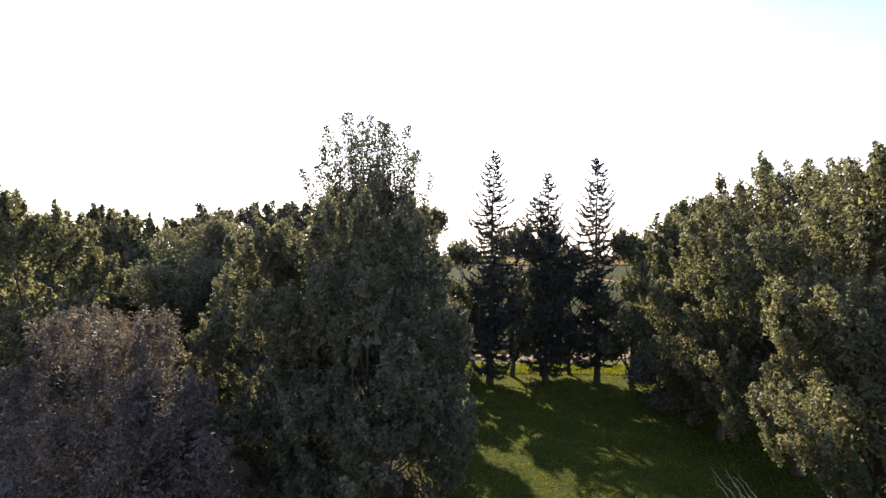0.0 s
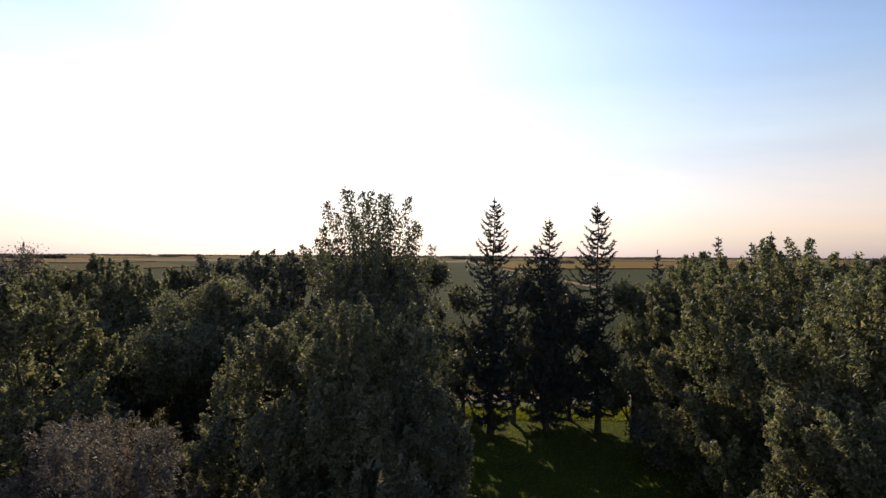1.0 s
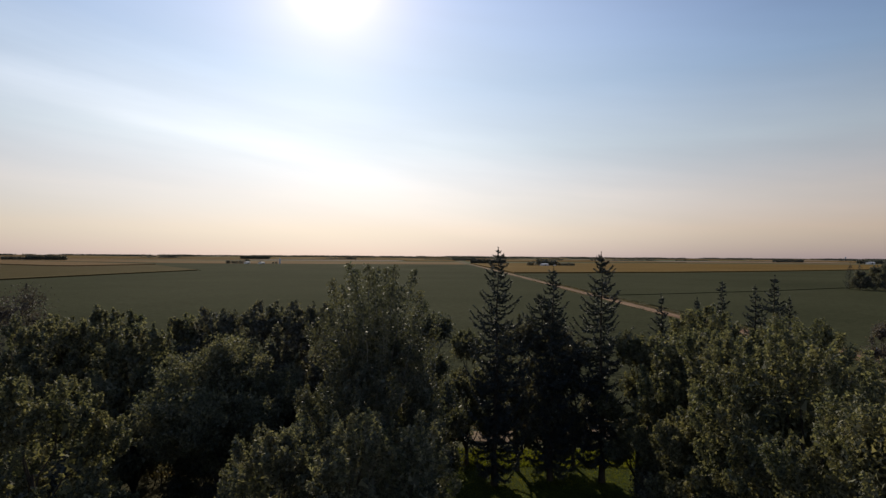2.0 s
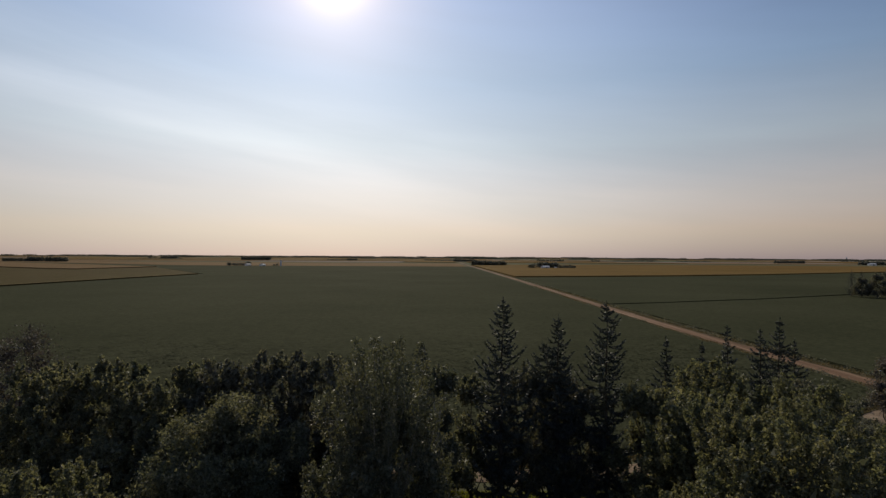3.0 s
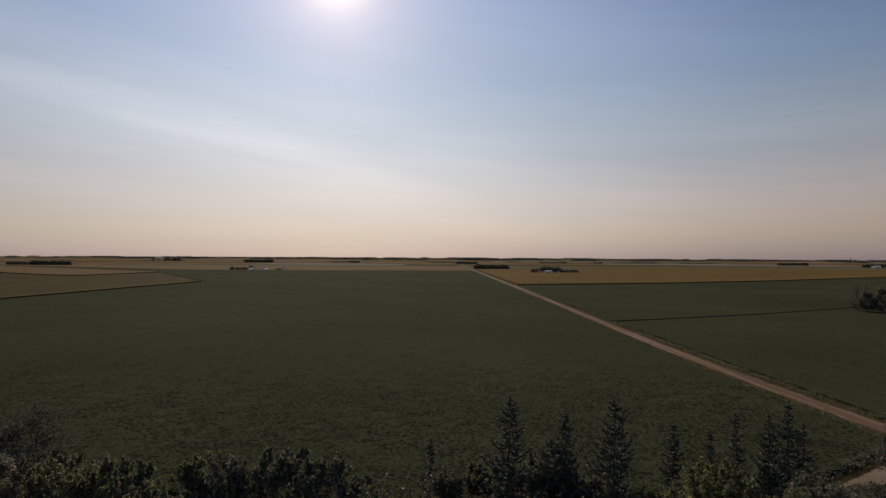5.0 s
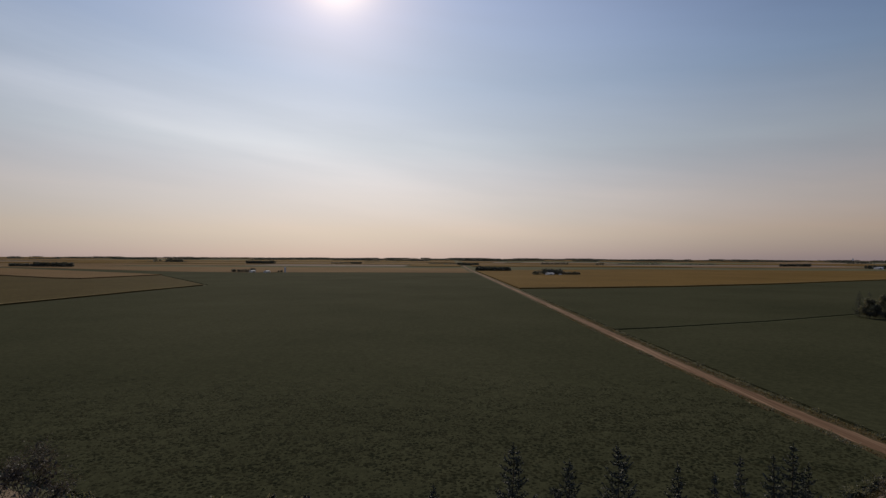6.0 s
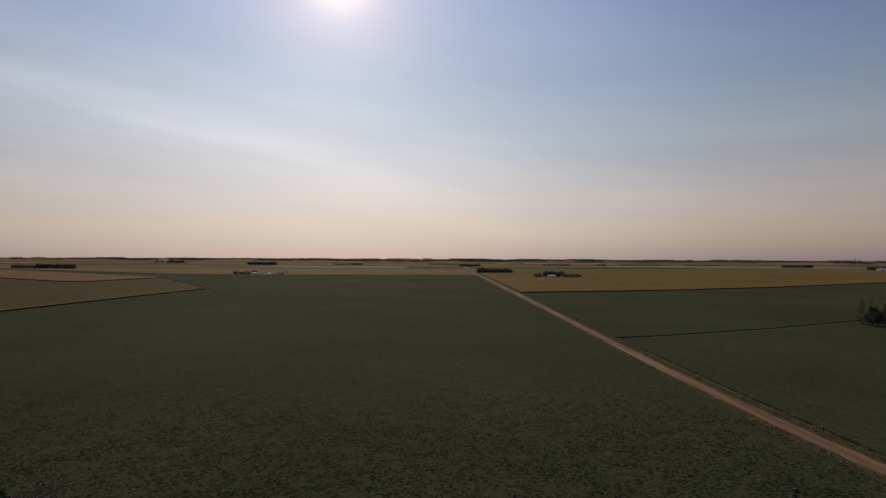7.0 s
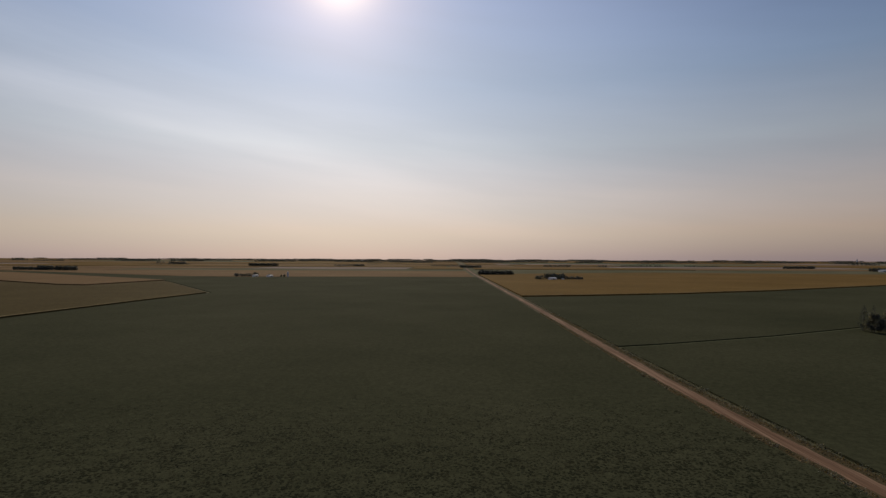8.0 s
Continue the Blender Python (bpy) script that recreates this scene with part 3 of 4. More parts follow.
field("grain_field", [(-252, 150), (-246, 290), (-236, 400), (-226, 485), (-383, 700), (-408, 580), (-448, 591), (-562, 657), (-1055, 926), (-1200, 150)], 1.3, M_OLIVE, "ripening olive grain field with a straight cut edge")
field("grain_field", [(-562, 661), (-448, 595), (-408, 584), (-385, 706), (-849, 998), (-1050, 935)], 2.3, M_TAN, "tall ripe tan crop with a dark standing edge")
field("dull_field", [(-223, 491), (-281, 864), (-362, 856), (-449, 873), (-703, 1000), (-1000, 1150), (-1300, 1150), (-1055, 940), (-849, 1002), (-383, 709)], 0.5, M_GREENFIELD, "dull green crop field")

# pale strips along the ripe crops' standing edges, painted as sun through the heads
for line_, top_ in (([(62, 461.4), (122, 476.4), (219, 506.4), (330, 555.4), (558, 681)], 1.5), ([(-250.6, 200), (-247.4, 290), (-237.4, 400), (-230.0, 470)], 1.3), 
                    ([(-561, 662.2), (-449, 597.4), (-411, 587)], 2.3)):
    tagged(new("crop_edge_light", ribbon("crop_edge_light", line_, 2.0, top_ + 0.004, M_EDGELIGHT, 0.10, 4, 0.3)), "pale strip painted for light through ripe heads along a field's edge", "crop", "fields", "structure")

# far fields out to the horizon
far_rng = np.random.default_rng(11)
FAR_KINDS = [("grain_field", M_YELLOW, 1.2, "far ripe yellow grain field"), ("stubble_field", M_TAN, 0.4, "far pale tan stubble field"),
             ("fallow_field", M_BROWN, 0.3, "far brown fallow field"), ("green_field", M_DULLGREEN, 0.8, "far dull green crop field")]
yy = 1010.0
while yy < 5000:
    deep = 190 + 0.12 * (yy - 1000)
    half_wide = yy * 1.0 + 250
    xx = -half_wide
    while xx < half_wide:
        wide_ = far_rng.uniform(300, 800) * (0.7 + yy / 4000)
        nm, mt, hh, lb = FAR_KINDS[int(far_rng.choice(4, p=[0.26, 0.42, 0.14, 0.18]))]
        x0, x1 = xx + 6, xx + wide_ - 6
        blocked = yy < 1250 and -1200 < x0 < 1200
        if not (x0 < 50 < x1) and not blocked:
            field(nm, [(x0, yy), (x1, yy), (x1, yy + deep - 12), (x0, yy + deep - 12)], hh, mt, lb)
        elif x0 < 50 < x1 and not blocked:
            for c0, c1 in ((x0, 34.0), (66.0, x1)):
                if c1 - c0 > 30:
                    field(nm, [(c0, yy), (c1, yy), (c1, yy + deep - 12), (c0, yy + deep - 12)], hh, mt, lb)
        xx += wide_
    yy += deep
field("stubble_field", [(-280, 872), (-142, 888), (38, 893), (34, 1240), (-1000, 1240), (-1000, 1156), (-703, 1006), (-449, 879), (-362, 862)], 0.5, M_TAN, "tan stubble field behind the soybeans")

# gravel road, verges, lane and field track
tagged(new("road", ribbon("road", ROAD, 3.7, 0.17, M_ROAD, 0.12)), "straight tan gravel road between the fields", "road", "", "structure")
tagged(new("verge", ribbon("verge", ROAD, 9.5, 0.01, M_VERGE, 0.18, 8, 0.35)), "rough grass verge along the gravel road", "verge", "", "structure")
tagged(new("lane", ribbon("lane", LANE, 2.7, 0.05, M_LANE, 0.05)), "pale gravel lane passing behind the spruces", "lane", "", "structure")
TRACK = [(66, 206.5), (85, 213.3), (143, 236.8), (195, 262.8), (225, 278.6), (330, 291)]
tagged(new("field_track", ribbon("field_track", TRACK, 3.3, 0.12, M_TRACK, 0.06)), "grassy strip dividing two green fields", "track", "", "structure")


def tufts(name, rng, xy, size, lift, material, label, slim=0.35, z=0.0, category="grass"):
    c = np.concatenate([xy, np.full((len(xy), 1), z)], axis=1)
    c[:, 2] += size * 0.35
    v, f = leaf_quads(rng, c, size, lift, slim)
    return tagged(new(name, mesh_of(name, v, f, material)), label, category, "", "stuff")


g = np.random.default_rng(31)
tufts("lawn_grass", g, np.stack([g.uniform(-1.5, 16, 90000), g.uniform(14, 42, 90000)], 1), 0.10, 1.2, M_GRASSBLADE, "short green lawn grass blades", 0.5)
tufts("tall_grass", g, np.stack([g.uniform(-3, 20, 12000), 39.2 + 3.6 * g.random(12000)], 1), 0.28, 1.6, M_GRASSBLADE, "taller sunlit yellow-green grass behind the spruces", 0.2)
tufts("dry_grass", g, np.stack([g.uniform(-62, -3, 16000), 37 + 8 * g.random(16000)], 1), 0.4, 1.6, M_WEED, "dull dry grass behind the shelterbelt row", 0.25)
ex = g.uniform(20, 60, 10000)
ey = np.interp(ex, [p_[0] for p_ in LANE], [p_[1] for p_ in LANE]) - 1.7 - 11 * g.random(10000)
tufts("dry_grass", g, np.stack([ex, ey], 1), 0.4, 1.6, M_WEED, "dull dry grass beside the lane", 0.25)
ex = g.uniform(-5, 60, 9000)
ey = np.interp(ex, [p_[0] for p_ in LANE], [p_[1] for p_ in LANE]) + 1.8 + 1.6 * g.random(9000)
tufts("lane_grass", g, np.stack([ex, ey], 1), 0.3, 1.4, M_WEED, "dull strip of dry green grass along the lane", 0.3)
q = np.sort(g.uniform(30, 330, 9000))
rx = np.interp(q, [p_[1] for p_ in ROAD], [p_[0] for p_ in ROAD])
sd = g.choice([-1.0, 1.0], 9000) * (2.4 + np.abs(g.normal(size=9000)) * 1.5)
tufts("verge_grass", g, np.stack([rx + sd, q], 1), 0.5, 1.2, M_WEED, "dry tufts of grass along the road verge", 0.4)
wy = g.uniform(60, 420, 260)
wx = np.interp(wy, [p_[1] for p_ in ROAD], [p_[0] for p_ in ROAD]) + np.where(g.random(260) < 0.3, -3.9, 4.4) + g.normal(size=260) * 0.5
wi = g.integers(0, 260, 9000)
wc = np.stack([wx[wi] + g.normal(size=9000) * 0.35, wy[wi] + g.normal(size=9000) * 0.8, 0.25 + np.abs(g.normal(size=9000)) * 0.28], 1)
v, f = leaf_quads(g, wc, 0.3, 0.5, 0.5)
tagged(new("verge_weeds", mesh_of("verge_weeds", v, f, M_DARKLEAF)), "dark clumps of weeds along the road verge", "weeds", "", "stuff")
ex = g.uniform(24, 57, 5000)
ey = np.interp(ex, [p_[0] for p_ in LANE], [p_[1] for p_ in LANE]) + 3.3 + 0.9 * lattice(ex / 2.0, ex * 0, 6) + 0.5 * g.normal(size=5000)
ez = 0.15 + np.abs(g.normal(size=5000)) * 0.5 * lattice(ex / 1.1, ex * 0, 8)
v, f = leaf_quads(g, np.stack([ex, ey, ez], 1), 0.28, 0.6, 0.5)
tagged(new("lane_weeds", mesh_of("lane_weeds", v, f, M_DARKLEAF)), "dark tall weeds between the lane and the crop", "weeds", "", "stuff")
# the nearer soybean plants: low uneven domes of leaves, each its own tint
spacing = 0.62
px_, py_ = [c.ravel() for c in np.meshgrid(np.arange(-140, 61, spacing), np.arange(50, 150, spacing))]
px_ = px_ + g.uniform(-0.30, 0.30, len(px_))
py_ = py_ + g.uniform(-0.30, 0.30, len(py_))
lane_here = np.interp(px_, [p_[0] for p_ in LANE], [p_[1] for p_ in LANE], 62.0, 71.0) + 4.0
keep = ((py_ > lane_here) & (np.abs(px_) < py_ * 0.90 + 6) & (g.random(len(px_)) < np.clip((152.0 - py_) / 60, 0, 1))
        & (px_ < np.interp(py_, [p_[1] for p_ in ROAD], [p_[0] for p_ in ROAD]) - 5.0))
px_, py_ = px_[keep], py_[keep]
n_soy = len(px_)
tall = g.uniform(0.02, 0.11, n_soy) * (0.6 + 0.7 * lattice(px_ / 8, py_ / 6, 15)) * np.clip((170.0 - py_) / 95, 0.25, 1)
broad = g.uniform(0.22, 0.50, n_soy)
ring_a = np.arange(6) * (math.pi / 3) + g.uniform(0, 1, (n_soy, 1))
outer_r = broad[:, None] * g.uniform(0.7, 1.25, (n_soy, 6))
tip_x, tip_y = px_ + g.normal(size=n_soy) * 0.08, py_ + g.normal(size=n_soy) * 0.08
vx = np.concatenate([tip_x[:, None], px_[:, None] + outer_r * np.cos(ring_a)], 1)
vy = np.concatenate([tip_y[:, None], py_[:, None] + outer_r * np.sin(ring_a)], 1)
foot_z = (0.53 + 0.10 * np.clip((185.0 - py_) / 110, 0, 1) * (lattice(px_ / 9, py_ / 7, 2) - 0.9))[:, None]
vz = np.concatenate([foot_z + tall[:, None], foot_z + g.uniform(-0.03, 0.02, (n_soy, 6))], 1)
faces_ = (np.arange(n_soy)[:, None, None] * 7 + np.array([(0, 1 + k_, 1 + (k_ + 1) % 6) for k_ in range(6)])[None]).reshape(-1, 3)
tagged(new("soybean_plants", mesh_of("soybean_plants", np.stack([vx, vy, vz], -1).reshape(-1, 3), faces_, M_SOY)), "low leafy mounds of soybean plants in the canopy", "crop", "", "stuff")

# ---- the trees of the farmyard ----
L_MAPLE = "bushy olive-green maple with upright shoots at its top"
RIGHT = [  # x, y, height, radius, base, seed
    (13.4, 11.8, 8.2, 2.6, 0.0, 101), (12.7, 15.4, 11.6, 3.5, 0.4, 107), (14.4, 21.5, 12.9, 4.8, 0.4, 102), (13.4, 25.6, 11.6, 3.6, 0.4, 103),
    (14.2, 29.8, 11.5, 3.8, 0.4, 104), (16.4, 34.5, 12.3, 4.0, 0.4, 105), (19.8, 30.0, 11.9, 3.8, 0.6, 106)]
for tx, ty, th, tr_, tb, sd_ in RIGHT:
    broadleaf("maple_tree", tx, ty, th, tr_, tb, sd_, M_MAPLE, L_MAPLE, leaves=90000 if ty < 14 else 84000 if ty < 18 else 72000 if ty < 27 else 42000, leaf=0.115 if ty < 14 else 0.13 if ty < 18 else 0.15 if ty < 27 else 0.19, lobes=19,
              clumps=400, spread=0.20, lift=0.7, shoots=0.06, plume=1.0)
broadleaf("maple_tree", 24.5, 36.5, 10.4, 3.2, 0.8, 108, M_DARKLEAF, "dark rounded maple beside the small spruces", leaves=20000, leaf=0.22)
broadleaf("maple_tree", 12.6, 35.2, 10.2, 2.4, 0.8, 109, M_MAPLE, "slim olive-green maple beside the spruces", leaves=20000, leaf=0.19, lobes=11, clumps=300, plume=0.8)
broadleaf("poplar_tree", -3.35, 24.4, 15.05, 3.5, 2.5, 120, M_POPLAR, "tall grey-green poplar with a loose glinting crown", leaves=62000, leaf=0.14, lobes=38, clumps=950, spread=0.22,
          upright=1.6, bark=M_PALEBARK, lift=0.8, top_heavy=0.5, shoots=0.10, plume=0.9, leaders=26)
broadleaf("willow_tree", -2.4, 17.0, 10.5, 3.8, 0.2, 121, M_WILLOW, "broad dark olive willow reaching to the ground", leaves=92000, leaf=0.13, lobes=20, clumps=560, spread=0.23, upright=1.3, stems=3, plume=0.7)
broadleaf("willow_tree", -5.9, 18.2, 9.6, 2.9, 0.2, 122, M_WILLOW, "olive willow grown into its taller neighbour", leaves=62000, leaf=0.13, lobes=16, clumps=400, spread=0.23, stems=2, plume=0.7)
for tx, ty, th, tr_, sd_, nl in ((-9.3, 15.2, 7.0, 2.9, 123, 44000), (-11.9, 17.4, 6.7, 2.5, 170, 22000), (-7.2, 14.0, 5.2, 1.9, 171, 16000)):
    broadleaf("grey_shrub", tx, ty, th, tr_, 0.2, sd_, M_SHRUB, "tall greyish shrub with fine twigs and small leaves", leaves=nl, leaf=0.12, lobes=16, clumps=520, spread=0.22, stems=5, slim=0.4, shoots=0.3, plume=0.85)
broadleaf("ash_tree", -16.2, 20.6, 10.8, 3.5, 0.4, 124, M_MAPLE, "green ash tree with a dense crown", leaves=60000, leaf=0.15, lobes=18, clumps=400, spread=0.21, upright=1.4, plume=0.8)
broadleaf("ash_tree", -13.0, 30.2, 10.9, 4.3, 4.0, 125, M_WILLOW, "umbrella-shaped olive ash over open ground", leaves=60000, leaf=0.15, lobes=19, clumps=700, top_heavy=0.5, upright=0.55, spread=0.3, shoots=0.04)
BACK = [(-9.2, 34.5, 12.2, 3.0, 1.0, 126, M_DARKLEAF), (-12.2, 36.0, 12.2, 3.1, 1.0, 127, M_DARKLEAF), (-15.2, 35.5, 11.9, 2.9, 1.0, 128, M_DARKLEAF), (-18.0, 37.2, 11.3, 3.0, 1.0, 172, M_WILLOW), (-19.2, 32.5, 11.1, 3.3, 1.5, 129, M_WILLOW),
        (-22.2, 35.2, 11.7, 3.3, 1.0, 130, M_WILLOW), (-25.6, 36.0, 11.3, 3.2, 1.0, 131, M_WILLOW), (-29.4, 38.0, 11.0, 3.4, 1.0, 132, M_WILLOW), (-6.8, 34.0, 11.2, 2.4, 0.8, 133, M_DARKLEAF)]
for tx, ty, th, tr_, tb, sd_, mt in BACK:
    broadleaf("ash_tree", tx, ty, th, tr_, tb, sd_, mt, "dark green ash in the shelterbelt row" if mt == M_DARKLEAF else "dull olive ash in the shelterbelt row", leaves=28000, leaf=0.235, lobes=22,
              clumps=420, plume=0.75)
broadleaf("dying_ash_tree", -36.3, 45.0, 12.9, 3.8, 2.0, 134, M_ASHBROWN, "half-bare ash with thin brownish leaves and bare limbs", leaves=11000, leaf=0.15, lobes=24, clumps=300, spread=0.26)
broadleaf("dying_ash_tree", 44.8, 54.0, 9.0, 2.0, 3.0, 138, M_SHRUB, "thin half-bare grey tree beside the lane", leaves=3500, leaf=0.16, lobes=10, clumps=110, spread=0.25)
broadleaf("young_ash_tree", 1.5, 39.6, 9.7, 2.3, 1.0, 187, M_WILLOW, "slim light-green ash between the willow and the spruces", leaves=26000, leaf=0.18, lobes=14, clumps=340, spread=0.2, plume=0.7)
broadleaf("birch_tree", -0.8, 33.8, 11.6, 1.8, 0.8, 135, M_POPLAR, "slender light-green birch beside the spruces", leaves=13000, leaf=0.19, lobes=11, clumps=220, bark=M_PALEBARK)
for tx, ty, th, tr_, sd_ in ((5.1, 38.6, 10.9, 3.0, 136), (7.3, 38.8, 10.6, 2.9, 137), (9.4, 39.4, 9.4, 2.5, 139)):
    broadleaf("elm_tree", tx, ty, th, tr_, 0.8, sd_, M_DARKLEAF, "dark elm crowded in between the spruces", leaves=26000, leaf=0.18, lobes=15, clumps=360, plume=0.7)
SHRUBS = [(-11.5, 22.5, 3.4, 2.2, 140), (0.0, 41.8, 4.6, 1.8, 185), (14.2, 33.6, 4.4, 2.0, 183), (-17.5, 26.0, 3.2, 2.4, 141), (-8.5, 25.0, 3.8, 2.2, 142), (-20.5, 24.0, 4.6, 2.6, 143), (-6.2, 30.0, 4.2, 2.2, 144),
          (-1.4, 30.5, 4.6, 2.0, 145), (-22.0, 30.0, 3.6, 2.4, 146), (16.8, 37.5, 4.8, 2.2, 147), (13.2, 31.0, 4.2, 2.0, 148), (-27.0, 31.0, 4.0, 2.6, 149), (-1.0, 21.5, 4.5, 2.0, 150),
          (-15.5, 33.5, 3.4, 2.2, 151), (-19.5, 36.0, 3.6, 2.4, 152), (-12.0, 33.0, 3.0, 2.0, 153), (-24.0, 33.0, 3.4, 2.4, 154), (-32.0, 41.0, 5.0, 3.0, 155), (-38.5, 42.5, 7.0, 3.2, 156), (-33.0, 46.0, 7.5, 2.8, 157), (-41.5, 45.5, 9.0, 3.2, 158),
          (30.0, 42.5, 6.5, 2.8, 159), (34.0, 46.5, 4.8, 2.4, 160), (38.5, 50.0, 3.6, 2.2, 161), (41.8, 54.3, 2.2, 1.5, 162), (39.4, 53.4, 2.6, 1.5, 163), (44.2, 55.6, 1.8, 1.3, 164), (36.6, 59.4, 2.6, 1.8, 165), (39.2, 61.2, 2.2, 1.5, 166), (33.6, 57.4, 2.8, 1.8, 167)]
for tx, ty, th, tr_, sd_ in SHRUBS:
    broadleaf("shrub", tx, ty, th, tr_, 0.1, sd_, M_DARKLEAF, "dark leafy shrub in the shade under the trees", leaves=7000, leaf=0.19, lobes=9, clumps=180, stems=4)

L_SPRUCE = "tall dark spruce with an open narrow top"
for sx_, sy_, sh, sr, sc, sd_ in [(3.25, 36.2, 16.1, 4.0, 1.0, 201), (7.2, 37.0, 14.8, 3.8, 1.1, 202), (10.75, 36.8, 15.8, 3.9, 1.6, 203)]:
    spruce(sx_, sy_, sh, sr, sc, sd_, L_SPRUCE, step=0.40, dense=1.0, fork=1.9 if sd_ == 202 else 0.0, widest=2.3)
for sx_, sy_, sh, sr, sc, sd_ in [(17.0, 42.2, 12.6, 2.1, 1.0, 204), (21.2, 40.5, 13.7, 2.4, 1.0, 205), (24.4, 42.0, 13.3, 2.5, 1.0, 206),
                                  (26.2, 42.5, 14.1, 2.6, 1.0, 207), (27.8, 43.0, 12.4, 2.6, 1.0, 208), (19.3, 40.8, 12.4, 1.5, 1.0, 209), (-1.9, 38.4, 12.4, 2.0, 1.0, 210)]:
    spruce(sx_, sy_, sh, sr, sc, sd_, "smaller dark spruce with a pointed top")


# ---- far tree belts and farms ----
def far_belt(x0, y0, x1, y1, h, seed, label, depth=12.0, per=46, spacing=5.0, big=2.1):
    """A distant belt of trees: lumpy crowns of leaf clumps."""
    rng = np.random.default_rng(seed)
    length = math.hypot(x1 - x0, y1 - y0)
    n = max(4, int(length / spacing * max(1.0, depth / 8)))
    t = (np.arange(n) + rng.random(n)) / n
    foot = np.stack([x0 + (x1 - x0) * t, y0 + (y1 - y0) * t + rng.uniform(-depth / 2, depth / 2, n)], 1)
    hh = h * rng.uniform(0.75, 1.08, n)
    w = hh * rng.uniform(0.28, 0.42, n)
    i = rng.integers(0, n, n * per)
    d = unit(rng.normal(size=(n * per, 3))) * rng.uniform(0.6, 1.0, (n * per, 1))
    c = np.stack([foot[i, 0] + d[:, 0] * w[i], foot[i, 1] + d[:, 1] * w[i], hh[i] * 0.52 + d[:, 2] * hh[i] * 0.48], 1)
    v_, f_ = leaf_quads(rng, c, big * h / 10, 0.3, 0.8)
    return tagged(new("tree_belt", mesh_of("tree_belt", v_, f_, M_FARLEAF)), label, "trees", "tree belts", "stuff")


def box(bm, x0, x1, y0, y1, z0, z1):
    vs = [bm.verts.new(c) for c in ((x0, y0, z0), (x1, y0, z0), (x1, y1, z0), (x0, y1, z0), (x0, y0, z1), (x1, y0, z1), (x1, y1, z1), (x0, y1, z1))]
    for q_ in ((3, 2, 1, 0), (4, 5, 6, 7), (0, 1, 5, 4), (1, 2, 6, 5), (2, 3, 7, 6), (3, 0, 4, 7)):
        bm.faces.new([vs[i] for i in q_])


def bm_part(name, bm, material, parent, label=""):
    me = bpy.data.meshes.new(name)
    bmesh.ops.recalc_face_normals(bm, faces=bm.faces)
    bm.to_mesh(me)
    bm.free()
    me.materials.append(material)
    return part(name, me, parent, label)


def barn(x, y, w, d, h, turn, wall, label):
    """A farm building: walls, gable roof, big door, two windows."""
    ob = tagged(new("farm_building"), label, "building", "farm buildings")
    ob.matrix_world = pose(x, y, 0, 0, 0, turn)
    bm = bmesh.new()
    box(bm, -w / 2, w / 2, -d / 2, d / 2, 0, h)
    for sx0 in (-w / 2, w / 2 - 0.2):
        a0 = [bm.verts.new(c) for c in ((sx0, -d / 2, h), (sx0, d / 2, h), (sx0, 0, h + d * 0.14), (sx0 + 0.2, -d / 2, h), (sx0 + 0.2, d / 2, h), (sx0 + 0.2, 0, h + d * 0.14))]
        for q_ in ((0, 1, 2), (5, 4, 3), (0, 2, 5, 3), (1, 4, 5, 2)):
            bm.faces.new([a0[i] for i in q_])
    bm_part("wall", bm, wall, ob)
    bm = bmesh.new()
    for s in (-1, 1):
        p_ = [(-w / 2 - 0.4, s * (d / 2 + 0.5), h - 0.3), (w / 2 + 0.4, s * (d / 2 + 0.5), h - 0.3), (w / 2 + 0.4, 0, h + d * 0.14 + 0.1), (-w / 2 - 0.4, 0, h + d * 0.14 + 0.1)]
        lo = [bm.verts.new(c) for c in p_]
        hi = [bm.verts.new((c[0], c[1], c[2] + 0.2)) for c in p_]
        bm.faces.new(lo)
        bm.faces.new(hi)
        for i in range(4):
            bm.faces.new((lo[i], lo[(i + 1) % 4], hi[(i + 1) % 4], hi[i]))
    bm_part("roof", bm, M_PALEROOF, ob)
    bm = bmesh.new()
    box(bm, -w * 0.12, w * 0.12, -d / 2 - 0.08, -d / 2 - 0.003, 0, min(h * 0.8, 3.5))
    bm_part("door", bm, M_DARKDOOR, ob)
    for s in (-1, 1):
        bm = bmesh.new()
        box(bm, s * w * 0.32 - 0.7, s * w * 0.32 + 0.7, -d / 2 - 0.06, -d / 2 - 0.003, 1.2, 2.3)
        bm_part("window", bm, M_DARKDOOR, ob)
    return ob


def silo(x, y, r, h, label):
    ob = tagged(new("grain_bin"), label, "grain bin", "farm buildings")
    ob.matrix_world = pose(x, y, 0)
    for nm, pts, rad in (("drum", [(0, 0, 0), (0, 0, h * 0.5), (0, 0, h)], [r, r, r]), ("roof", [(0, 0, h), (0, 0, h + r * 0.35), (0, 0, h + r * 0.6)], [r * 1.04, r * 0.5, 0.05])):
        part(nm, mesh_of(nm, *tube(pts, rad, 20), M_STEEL, True), ob)
    return ob


L_BELT = "distant dark belt of trees between fields"
